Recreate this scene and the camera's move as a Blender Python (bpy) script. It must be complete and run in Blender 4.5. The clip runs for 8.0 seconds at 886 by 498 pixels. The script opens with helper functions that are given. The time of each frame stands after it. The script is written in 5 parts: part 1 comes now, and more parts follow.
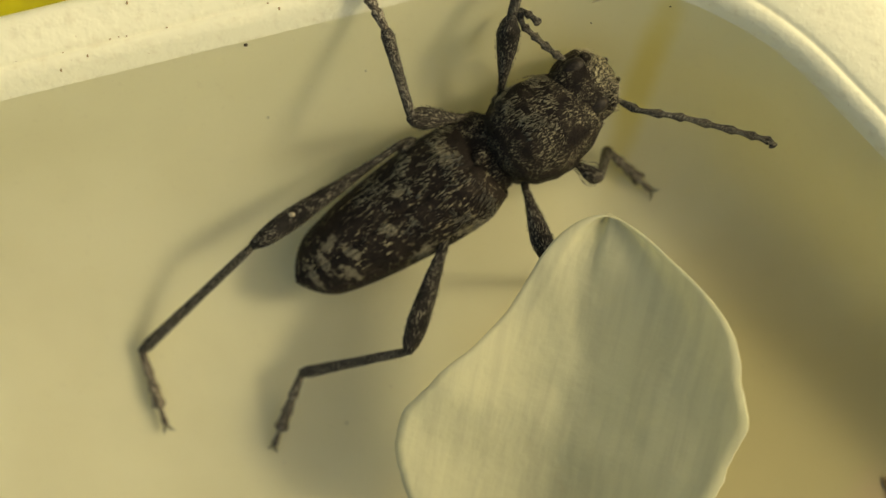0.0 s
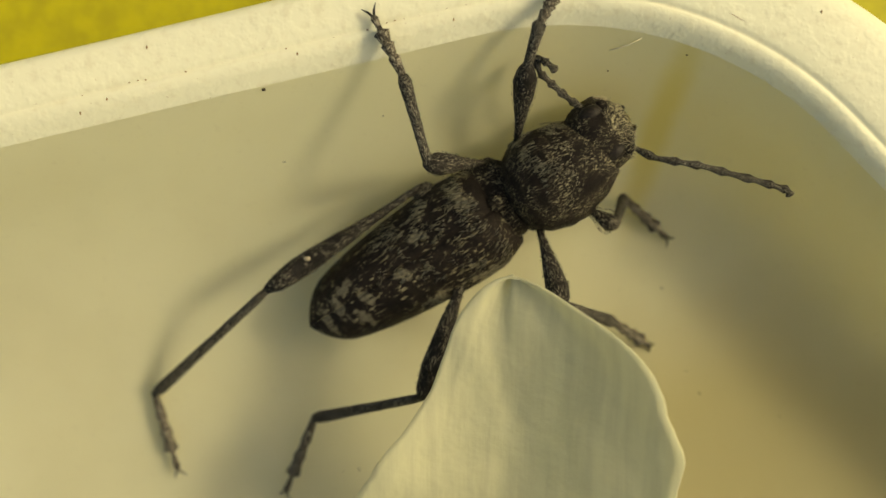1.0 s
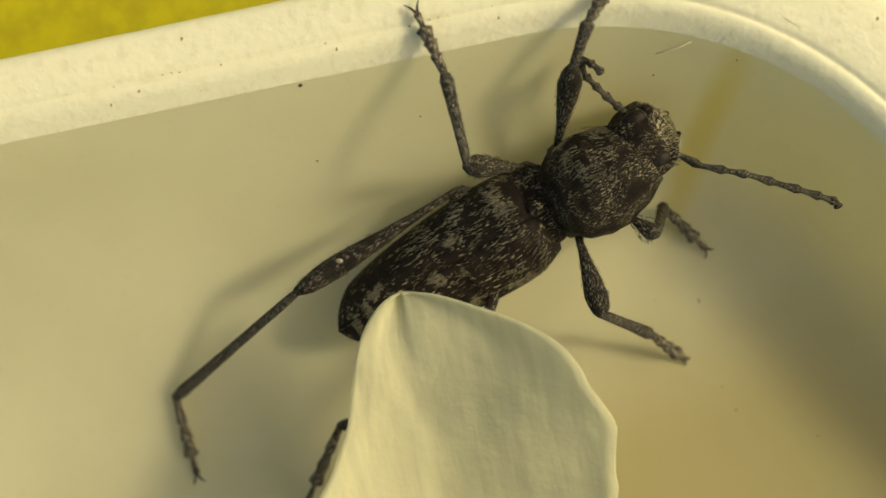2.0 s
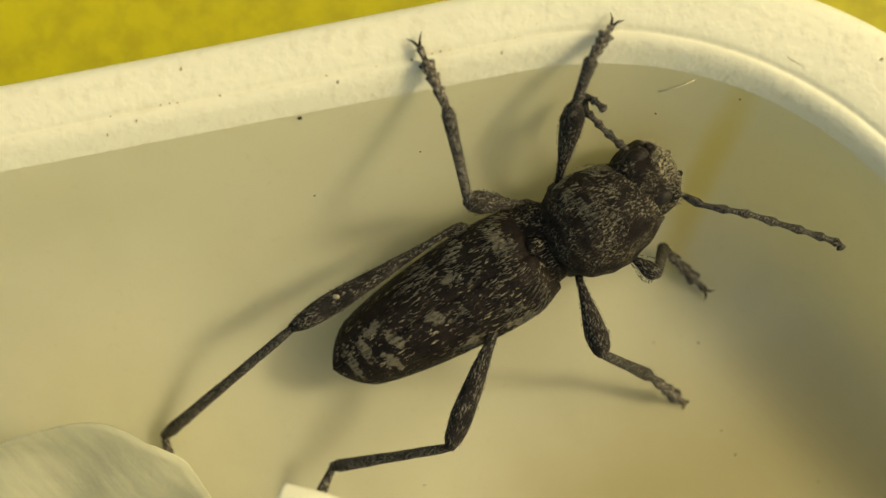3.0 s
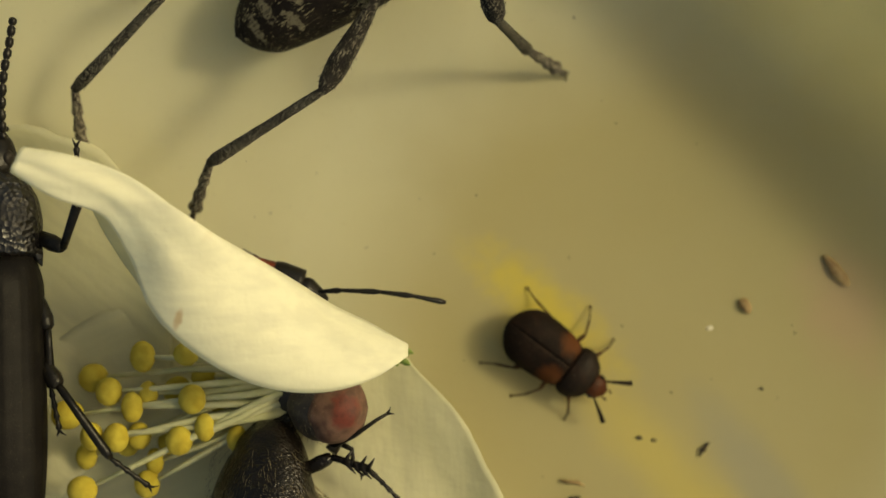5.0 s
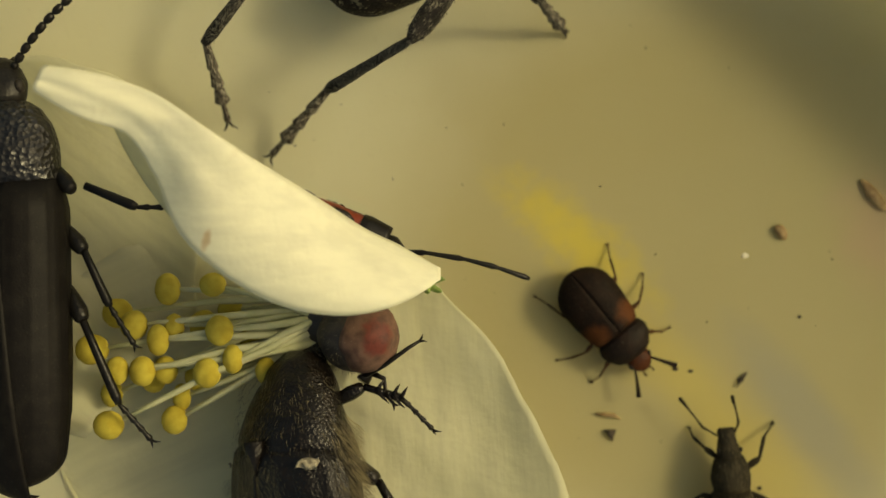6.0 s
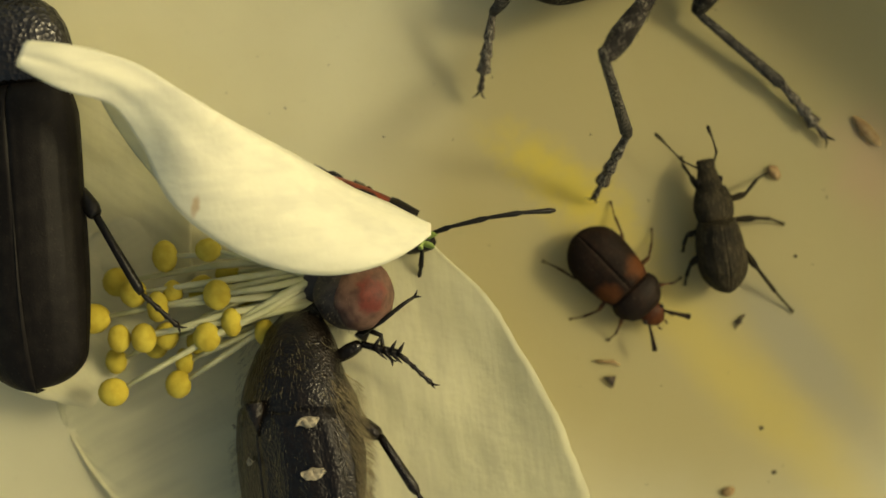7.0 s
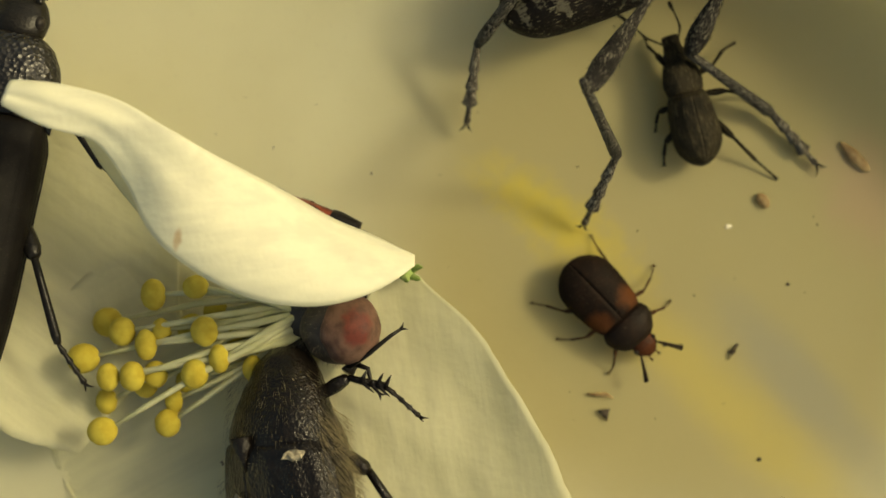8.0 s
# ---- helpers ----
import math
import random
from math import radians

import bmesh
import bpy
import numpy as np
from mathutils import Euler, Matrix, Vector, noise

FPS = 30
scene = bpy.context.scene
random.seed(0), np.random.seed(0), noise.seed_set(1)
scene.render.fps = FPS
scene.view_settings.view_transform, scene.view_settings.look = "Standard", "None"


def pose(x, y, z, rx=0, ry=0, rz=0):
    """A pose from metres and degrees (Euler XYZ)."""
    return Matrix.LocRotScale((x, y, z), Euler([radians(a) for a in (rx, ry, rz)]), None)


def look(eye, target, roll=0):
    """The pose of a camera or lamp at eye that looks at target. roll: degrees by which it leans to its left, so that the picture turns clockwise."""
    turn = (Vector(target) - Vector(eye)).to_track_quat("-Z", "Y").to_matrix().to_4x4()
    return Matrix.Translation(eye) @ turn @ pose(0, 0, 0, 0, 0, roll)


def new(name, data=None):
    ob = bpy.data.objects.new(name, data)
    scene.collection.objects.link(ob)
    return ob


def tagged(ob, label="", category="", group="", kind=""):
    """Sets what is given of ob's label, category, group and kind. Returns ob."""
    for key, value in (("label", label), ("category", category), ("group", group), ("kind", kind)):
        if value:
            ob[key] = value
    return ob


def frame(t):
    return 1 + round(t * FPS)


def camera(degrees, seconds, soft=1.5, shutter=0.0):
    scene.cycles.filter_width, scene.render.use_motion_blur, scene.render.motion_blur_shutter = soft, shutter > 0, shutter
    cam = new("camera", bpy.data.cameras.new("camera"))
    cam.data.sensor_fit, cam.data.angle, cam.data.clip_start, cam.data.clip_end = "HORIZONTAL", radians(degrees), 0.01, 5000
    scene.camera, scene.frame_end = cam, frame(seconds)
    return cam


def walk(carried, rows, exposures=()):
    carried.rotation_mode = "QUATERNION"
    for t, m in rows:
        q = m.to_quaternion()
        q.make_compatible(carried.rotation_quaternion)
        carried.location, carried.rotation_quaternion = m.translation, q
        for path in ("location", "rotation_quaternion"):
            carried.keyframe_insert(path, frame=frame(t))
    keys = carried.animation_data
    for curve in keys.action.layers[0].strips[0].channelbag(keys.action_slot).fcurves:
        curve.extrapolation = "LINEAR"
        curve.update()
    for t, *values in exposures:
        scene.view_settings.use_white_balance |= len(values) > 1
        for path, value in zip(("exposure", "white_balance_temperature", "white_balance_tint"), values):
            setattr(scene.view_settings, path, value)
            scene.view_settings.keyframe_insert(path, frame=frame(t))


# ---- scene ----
# All sizes below are in millimetres and are turned into metres by MM.
MM = 0.001

# ---- camera ----
PATH = [
    (0, -0.03, -0.21, 52.76, -3.33, 1.23, 0.00),
    (0.5, -0.13, -0.07, 52.71, -2.26, 1.45, 0.34),
    (1, 0.00, -0.27, 52.67, -1.10, 2.00, 0.55),
    (1.5, 0.00, -0.00, 52.42, -0.64, 2.15, 1.06),
    (1.7, -0.88, -0.57, 51.99, -0.55, 2.04, 1.42),
    (2.8, -2.10, -0.86, 50.59, 1.44, 1.11, 2.58),
    (3, -2.23, -1.25, 50.69, 2.05, 0.93, 2.63),
    (3.5, -2.06, -1.03, 50.59, 1.78, 1.12, 2.61),
    (4, -1.51, -1.29, 50.85, 0.72, 0.66, 2.47),
    (4.2, -0.16, -2.33, 51.23, 0.18, 0.68, 1.97),
    (4.4, -0.77, -4.81, 51.02, 1.00, -1.03, 2.99),
    (4.5, -0.98, -5.42, 50.64, 0.71, -1.88, 2.64),
    (4.6, -0.63, -7.10, 50.62, 0.35, -2.24, 1.85),
    (4.7, -0.29, -8.32, 50.59, -0.02, -2.60, 1.05),
    (4.8, 0.00, -10.13, 50.88, 0.10, -2.19, 0.28),
    (5, 0.58, -12.87, 51.47, 0.34, -1.38, -1.25),
    (5.2, -0.16, -14.31, 51.29, 0.55, -1.18, -1.16),
    (6.3, -0.58, -16.07, 50.23, 0.74, -1.25, -2.92),
    (6.5, 0.48, -16.01, 50.75, -0.06, -0.31, -3.38),
    (7, 0.88, -16.05, 50.68, -1.44, 0.14, -4.77),
    (7.5, 1.87, -17.40, 50.36, -0.08, 0.39, -5.59),
    (8, 2.47, -17.76, 50.65, 1.95, 1.60, -5.90),
]


def at(x, y, z, rx=0, ry=0, rz=0):
    """pose() with the place in millimetres."""
    return pose(x * MM, y * MM, z * MM, rx, ry, rz)


cam = camera(40.0, 8.0, soft=1.5)
cam.data.dof.use_dof = True  # a close lens: sharp at the height of the longhorn and the upper petal
cam.data.dof.focus_distance, cam.data.dof.aperture_fstop = 45.6 * MM, 38.0
walk(cam, [(t, at(*row)) for t, *row in PATH], exposures=[(0, -0.62, 9700, -4), (4.2, -0.60, 9700, -4), (4.7, -0.73, 9900, -5), (5.2, -0.93, 10300, -6), (6.5, -0.87, 10200, -6), (8, -0.68, 10000, -6)])

# ---- light ----
SUN = Vector((0.78, 0.17, 0.65))  # towards the sun
sun = new("sun", bpy.data.lights.new("sun", "SUN"))
sun.data.energy, sun.data.angle, sun.data.color = 2.3, radians(9.0), (1.0, 0.96, 0.83)
sun.matrix_world = look(SUN * 0.3, (0, 0, 0))
world = bpy.data.worlds.new("world")
scene.world = world
world.use_nodes = True
sky = world.node_tree.nodes.new("ShaderNodeTexSky")
sky.sky_type, sky.sun_disc = "NISHITA", False
sky.air_density, sky.dust_density, sky.ozone_density = 0.7, 3.5, 0.2
sky.sun_elevation, sky.sun_rotation = math.atan2(SUN.z, SUN.to_2d().length), math.atan2(SUN.x, SUN.y)
world.node_tree.nodes["Background"].inputs["Strength"].default_value = 0.29
world.node_tree.links.new(sky.outputs[0], world.node_tree.nodes["Background"].inputs["Color"])


# ---- materials ----
class Nodes:
    """A material's node tree, with short ways to add the usual nodes."""

    def __init__(self, name):
        self.mat = bpy.data.materials.new(name)
        self.mat.use_nodes = True
        self.tree = self.mat.node_tree
        self.bsdf = self.tree.nodes["Principled BSDF"]
        self.out = self.tree.nodes["Material Output"]
        self.place = self.add("ShaderNodeTexCoord").outputs["Object"]

    def add(self, kind, **values):
        node = self.tree.nodes.new(kind)
        for key, value in values.items():
            node.inputs[key.replace("_", " ")].default_value = value
        return node

    def link(self, a, b):
        self.tree.links.new(a, b)

    def stretched(self, scale, turn=0.0):
        m = self.add("ShaderNodeMapping", Scale=scale, Rotation=(0, 0, radians(turn)))
        self.link(self.place, m.inputs["Vector"])
        return m.outputs[0]

    def noise(self, size, detail=4.0, where=None, rough=0.55):
        """Noise whose features are about size millimetres across."""
        n = self.add("ShaderNodeTexNoise", Scale=1 / (size * MM), Detail=detail, Roughness=rough)
        self.link(where or self.place, n.inputs["Vector"])
        return n.outputs["Fac"]

    def cells(self, size, where=None):
        n = self.add("ShaderNodeTexVoronoi", Scale=1 / (size * MM))
        self.link(where or self.place, n.inputs["Vector"])
        return n.outputs["Distance"]

    def ramp(self, fac, lo, hi):
        n = self.add("ShaderNodeMapRange", From_Min=lo, From_Max=hi)
        n.interpolation_type = "SMOOTHSTEP"
        self.link(fac, n.inputs["Value"])
        return n.outputs[0]

    def math(self, op, a, b):
        n = self.add("ShaderNodeMath")
        n.operation = op
        for k, v in enumerate((a, b)):
            if isinstance(v, (int, float)):
                n.inputs[k].default_value = v
            else:
                self.link(v, n.inputs[k])
        return n.outputs[0]

    def mix(self, fac, a, b):
        n = self.add("ShaderNodeMix")
        n.data_type = "RGBA"
        if isinstance(fac, (int, float)):
            n.inputs[0].default_value = fac
        else:
            self.link(fac, n.inputs[0])
        for k, v in ((6, a), (7, b)):
            if isinstance(v, tuple):
                n.inputs[k].default_value = (*v, 1)
            else:
                self.link(v, n.inputs[k])
        return n.outputs[2]

    def spot(self, x, y, rx, ry, turn=0.0, ragged=0.5, size=1.0, soft=0.5):
        """A mask for a stain or painted shade: 1 inside an ellipse (mm) with a ragged edge."""
        m = self.add("ShaderNodeMapping", Location=(x * MM, y * MM, 0), Rotation=(0, 0, radians(turn)), Scale=(rx * MM, ry * MM, 1))
        m.vector_type = "TEXTURE"
        self.link(self.place, m.inputs["Vector"])
        flat = self.add("ShaderNodeVectorMath")
        flat.operation = "MULTIPLY"
        flat.inputs[1].default_value = (1, 1, 0)
        self.link(m.outputs[0], flat.inputs[0])
        n = self.add("ShaderNodeVectorMath")
        n.operation = "LENGTH"
        self.link(flat.outputs[0], n.inputs[0])
        d = self.math("ADD", n.outputs["Value"], self.math("MULTIPLY", self.math("SUBTRACT", self.noise(size), 0.5), ragged * 2))
        return self.ramp(d, 1.0 + soft, 1.0 - soft)

    def bump(self, height, distance, strength=1.0):
        n = self.add("ShaderNodeBump", Strength=strength, Distance=distance * MM)
        self.link(height, n.inputs["Height"])
        self.link(n.outputs[0], self.bsdf.inputs["Normal"])
        return n.outputs[0]

    def done(self, colour, rough, coat=0.0, spec=0.5):
        if isinstance(colour, tuple):
            self.bsdf.inputs["Base Color"].default_value = (*colour, 1)
        else:
            self.link(colour, self.bsdf.inputs["Base Color"])
        if isinstance(rough, (int, float)):
            self.bsdf.inputs["Roughness"].default_value = rough
        else:
            self.link(rough, self.bsdf.inputs["Roughness"])
        self.bsdf.inputs["Coat Weight"].default_value = coat
        self.bsdf.inputs["Specular IOR Level"].default_value = spec
        return self.mat

    def shining_through(self, colour, normal, share):
        """Lets that share of the light pass, as milky plastic and petals do."""
        glow = self.add("ShaderNodeBsdfTranslucent")
        self.link(colour, glow.inputs["Color"])
        self.link(normal, glow.inputs["Normal"])
        both = self.add("ShaderNodeMixShader", Fac=share)
        self.link(self.bsdf.outputs[0], both.inputs[1])
        self.link(glow.outputs[0], both.inputs[2])
        self.link(both.outputs[0], self.out.inputs["Surface"])
        return self.mat


def plastic_material():
    n = Nodes("white_plastic")
    white = n.mix(n.ramp(n.noise(9.0, 3), 0.35, 0.7), (0.80, 0.775, 0.56), (0.74, 0.71, 0.50))
    dusty = n.mix(n.math("MULTIPLY", n.ramp(n.noise(0.35, 6), 0.58, 0.78), 0.15), white, (0.55, 0.50, 0.36))
    # the right wall's golden shade on the floor is painted in here
    golden_shade = n.mix(n.math("MULTIPLY", n.spot(11.5, -16.5, 12.5, 12.5, -75, 0.12, 6.0, 0.30), 0.78), dusty, (0.55, 0.475, 0.215))
    pollen = n.mix(n.math("MULTIPLY", n.spot(6.1, -15.2, 2.9, 0.95, -41, 0.85, 1.1, 0.95), 0.8), golden_shade, (0.86, 0.72, 0.13))
    trail = n.mix(n.math("MULTIPLY", n.spot(12.3, -23.6, 8.0, 1.1, -50, 0.5, 2.2, 0.9), 0.5), pollen, (0.84, 0.70, 0.19))
    grey_stripe = n.mix(n.math("MULTIPLY", n.spot(15.4, -23.0, 4.2, 1.0, -54, 0.3, 2.0, 0.6), 0.6), trail, (0.47, 0.46, 0.36))
    streak = n.mix(n.math("MULTIPLY", n.spot(6.9, 3.6, 3.2, 0.55, 78, 0.35, 1.5, 0.7), 0.55), grey_stripe, (0.70, 0.60, 0.12))
    pink = n.mix(n.math("MULTIPLY", n.spot(19.0, -15.6, 1.6, 2.4, 20, 0.5, 1.5, 0.8), 0.3), streak, (0.72, 0.42, 0.34))
    height = n.math("ADD", n.noise(2.5, 3), n.math("MULTIPLY", n.noise(0.12, 3), 0.04))
    normal = n.bump(height, 0.12, 0.4)
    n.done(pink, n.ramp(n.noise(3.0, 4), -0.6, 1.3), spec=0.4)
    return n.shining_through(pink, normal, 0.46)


def rim_material():
    n = Nodes("rough_white_plastic")
    colour = n.mix(n.ramp(n.noise(0.5, 5), 0.5, 0.75), (0.81, 0.785, 0.59), (0.74, 0.70, 0.51))
    grime = n.mix(n.math("MULTIPLY", n.ramp(n.noise(0.16, 3), 0.70, 0.76), 0.45), colour, (0.42, 0.30, 0.16))
    normal = n.bump(n.math("ADD", n.ramp(n.noise(0.55, 2), 0.40, 0.68), n.math("MULTIPLY", n.noise(0.2, 3), 0.3)), 0.05, 0.30)
    n.done(grime, 0.5, spec=0.35)
    return n.shining_through(grime, normal, 0.12)


def table_material():
    n = Nodes("yellow_table")
    colour = n.mix(n.ramp(n.noise(1.2, 5), 0.35, 0.68), (0.45, 0.40, 0.013), (0.36, 0.315, 0.010))
    fine = n.mix(n.math("MULTIPLY", n.ramp(n.noise(0.2, 3), 0.5, 0.7), 0.12), colour, (0.56, 0.50, 0.04))
    n.bump(n.noise(0.8, 3), 0.15, 0.25)
    return n.done(fine, 0.6)


def petal_material(name="petal", mark=None, light=(0.76, 0.74, 0.53), share=0.5):
    n = Nodes(name)
    streaks = n.noise(0.6, 3, n.stretched((0.10, 1, 1)))
    colour = n.mix(n.ramp(streaks, 0.35, 0.7), light, tuple(0.9 * c for c in light))
    colour = n.mix(n.math("MULTIPLY", n.ramp(n.noise(1.6, 4), 0.66, 0.76), 0.15), colour, (0.55, 0.45, 0.26))
    if mark:
        colour = n.mix(n.math("MULTIPLY", n.spot(*mark, 0.13, 0.34, -20, 0.6, 0.3, 0.5), 0.6), colour, (0.55, 0.34, 0.13))
    normal = n.bump(n.math("ADD", streaks, n.math("ADD", n.math("MULTIPLY", n.noise(1.5, 3), 2.2), n.math("MULTIPLY", n.noise(0.45, 3, n.stretched((1.3, 0.8, 1), 35)), 0.5))), 0.11, 0.30)
    n.done(colour, 0.55, spec=0.25)
    return n.shining_through(colour, normal, share)


def cuticle(name, dark, light, rough=0.45, pits=0.16, depth=0.05, amount=0.5, spec=0.25, spots=()):
    """Insect armour: two tones, fine pits and a dull sheen."""
    n = Nodes(name)
    colour = n.mix(n.ramp(n.noise(0.6, 5), 0.4, 0.75), dark, light)
    dust = n.mix(n.math("MULTIPLY", n.ramp(n.noise(0.09, 3), 0.6, 0.72), 0.18 * amount), colour, (0.45, 0.40, 0.28))
    for x, y, rx, ry, turn in spots:
        dust = n.mix(n.math("MULTIPLY", n.spot(x, y, rx, ry, turn, 0.6, 0.4, 0.6), 0.85), dust, (0.095, 0.032, 0.011))
    n.bump(n.math("ADD", n.math("MULTIPLY", n.cells(pits), 0.6), n.math("ADD", n.noise(0.5, 4), n.noise(0.12, 3))), depth, 0.6)
    return n.done(dust, rough, spec=spec)


def punctured():
    """Black armour set with round shining pits."""
    n = Nodes("punctured_black_armour")
    n.bump(n.cells(0.20), 0.09, 0.7)
    return n.done(n.mix(n.ramp(n.noise(0.5, 3), 0.4, 0.7), (0.006, 0.005, 0.0045), (0.012, 0.010, 0.008)), 0.3, spec=0.5)


def mottled(name, patches=(), base=(0.0080, 0.0058, 0.0050), tone=(0.0170, 0.0125, 0.0098), scale=(0.36, 0.32, 0.21), least=0.575, spread=0.40, size=0.10):
    """Grey-black armour with pale hair scales, lying in streaks, and paler patches (x, y, rx, ry, turn)."""
    n = Nodes(name)
    dark = n.mix(n.ramp(n.noise(0.7, 4), 0.35, 0.7), base, tone)
    hair = n.noise(size, 5, n.stretched((0.25, 1, 1), 12), 0.7)
    fleck = n.math("MULTIPLY", n.ramp(hair, least, least + 0.05), n.ramp(n.noise(0.8, 4), spread, spread + 0.18))
    colour = n.mix(n.math("MULTIPLY", fleck, 0.85), dark, scale)
    for x, y, rx, ry, turn in patches:
        mask = n.math("MULTIPLY", n.spot(x, y, rx, ry, turn, 2.0, 0.28, 0.25), n.ramp(hair, 0.38, 0.48))
        colour = n.mix(n.math("MULTIPLY", mask, 0.75), colour, (0.185, 0.165, 0.115))
    n.bump(n.math("ADD", hair, n.noise(0.25, 4)), 0.07, 0.9)
    return n.done(colour, 0.6, spec=0.12)


def plain(name, a, b, size, rough, bump=0.03, coat=0.0, spec=0.5):
    n = Nodes(name)
    n.bump(n.noise(size * 0.4, 4), bump, 0.7)
    return n.done(n.mix(n.ramp(n.noise(size, 4), 0.35, 0.68), a, b), rough, coat, spec)


def fly_eye():
    """A dull red facetted eye, paler towards its border."""
    n = Nodes("dull_red_eye")
    pale = n.mix(n.ramp(n.noise(0.5, 4), 0.35, 0.7), (0.15, 0.085, 0.062), (0.075, 0.04, 0.03))
    red = n.mix(n.ramp(n.noise(0.3, 4), 0.35, 0.7), (0.125, 0.03, 0.022), (0.075, 0.022, 0.017))
    n.bump(n.cells(0.06), 0.01, 0.3)
    return n.done(n.mix(n.spot(0.75, 0.05, 0.5, 0.7, 10, 0.6, 0.5, 0.3), pale, red), 0.5, spec=0.15)


# PETAL is greyer, with the lower petals' shade in its colour
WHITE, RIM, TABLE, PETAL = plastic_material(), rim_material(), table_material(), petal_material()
WING = mottled("mottled_wing_case", [(-1.87, 0.8, 0.26, 0.18, 10), (-2.9, -0.3, 0.2, 0.42, 60), (-4.9, -0.1, 0.2, 0.45, 20), (-5.5, 0.6, 0.4, 0.2, 0), (-5.4, -0.85, 0.25, 0.4, 30),
                                     (-2.35, -1.75, 0.4, 0.2, 0), (-0.25, -2.0, 0.6, 0.2, -5), (-6.9, -0.2, 0.2, 0.6, 0), (0.5, 1.1, 0.25, 0.5, 15), (-6.1, 0.0, 0.2, 0.45, 0)])
THIGH = mottled("dark_hairy_thigh", (), (0.010, 0.0085, 0.0075), (0.021, 0.018, 0.016), (0.27, 0.245, 0.19), 0.54, 0.33, 0.05)
ARMOUR = mottled("mottled_armour", scale=(0.31, 0.28, 0.19), least=0.545, spread=0.40, size=0.05)
LEG = mottled("grey_hairy_leg", (), (0.010, 0.0088, 0.0078), (0.023, 0.0205, 0.018), (0.27, 0.25, 0.20), 0.52, 0.25, 0.032)
FOOT = mottled("tan_grey_foot", (), (0.024, 0.019, 0.015), (0.05, 0.042, 0.033), (0.36, 0.325, 0.25), 0.51, 0.2, 0.05)
FACE = mottled("pale_face_hair", (), (0.010, 0.009, 0.007), (0.03, 0.026, 0.018), (0.44, 0.40, 0.26), 0.50, 0.35, 0.11)
EYE = plain("glossy_dark_eye", (0.012, 0.010, 0.009), (0.03, 0.025, 0.02), 0.1, 0.45, 0.02, 0.0, 0.15)
SETA = plain("pale_bristle", (0.42, 0.375, 0.26), (0.24, 0.21, 0.14), 0.8, 0.4)
BLACK = cuticle("black_wing_case", (0.006, 0.005, 0.0045), (0.011, 0.0095, 0.008), 0.48, 0.07, 0.010, 0.15, 0.09)
BLACKSHINE = cuticle("black_armour", (0.007, 0.006, 0.005), (0.014, 0.012, 0.009), 0.34, 0.14, 0.02, 0.2, 0.22)
PITTED = punctured()
# the upper petal's brightness is put in its colour, paler than PETAL
MARKED_LIT = petal_material("marked_lit_petal", (-8.05, 1.5), (0.90, 0.88, 0.69), 0.36)
BROWN = cuticle("brown_black_armour", (0.010, 0.006, 0.004), (0.020, 0.0105, 0.0065), 0.55, 0.14, 0.03, 0.4, 0.12)
SPOTTED = cuticle("rust_spotted_wing_case", (0.010, 0.006, 0.004), (0.018, 0.0095, 0.006), 0.62, 0.10, 0.03, 0.3, 0.08, [(0.12, 0.82, 0.42, 0.45, 15), (0.12, -0.82, 0.42, 0.45, -15)])
RUST = cuticle("rust_red_armour", (0.070, 0.020, 0.007), (0.032, 0.011, 0.005), 0.5, 0.14, 0.03, 0.3, 0.12)
BROWNLEG = cuticle("brown_leg", (0.060, 0.030, 0.013), (0.10, 0.052, 0.022), 0.55, 0.14, 0.02, 0.3, 0.12)
WEEVIL = mottled("earth_grey_armour", (), (0.015, 0.012, 0.007), (0.034, 0.027, 0.015), (0.075, 0.062, 0.034), 0.54, 0.36, 0.09)
CHAFER = cuticle("hairy_black_armour", (0.005, 0.0038, 0.003), (0.011, 0.0075, 0.005), 0.2, 0.11, 0.08, 0.06, 0.28)
CHALK = plain("chalky_spot", (0.34, 0.30, 0.21), (0.16, 0.13, 0.085), 0.16, 0.8)
FUR = plain("straw_fur", (0.21, 0.17, 0.09), (0.05, 0.038, 0.022), 0.8, 0.45)
SCARLET = plain("scarlet_armour", (0.20, 0.034, 0.013), (0.055, 0.014, 0.008), 0.45, 0.4, 0.03)
ANTHER = plain("pollen_yellow", (0.46, 0.37, 0.055), (0.38, 0.29, 0.035), 0.5, 0.9, 0.012)
FILAMENT = plain("pale_filament", (0.50, 0.49, 0.30), (0.40, 0.40, 0.21), 1.0, 0.5)
GREEN = plain("green_sepal", (0.22, 0.33, 0.07), (0.34, 0.42, 0.14), 0.4, 0.6, 0.06)
FLYEYE = fly_eye()
FLYGREY = plain("grey_fly_face", (0.020, 0.015, 0.012), (0.042, 0.032, 0.024), 0.5, 0.6, 0.04)
CHAFF = plain("brown_seed", (0.22, 0.13, 0.05), (0.36, 0.25, 0.11), 0.4, 0.65, 0.05)
DIRT = plain("dark_dirt", (0.03, 0.022, 0.014), (0.08, 0.055, 0.03), 0.2, 0.8, 0.04)
FIBRE = plain("pale_fibre", (0.75, 0.70, 0.52), (0.65, 0.58, 0.40), 0.5, 0.5)


# ---- building helpers ----
def mesh_of(name, bm, material):
    """A mesh from a bmesh drawn in millimetres."""
    bmesh.ops.recalc_face_normals(bm, faces=bm.faces)
    data = bpy.data.meshes.new(name)
    bm.to_mesh(data)
    bm.free()
    data.transform(Matrix.Scale(MM, 4))
    data.materials.append(material)
    data.polygons.foreach_set("use_smooth", [True] * len(data.polygons))
    return data


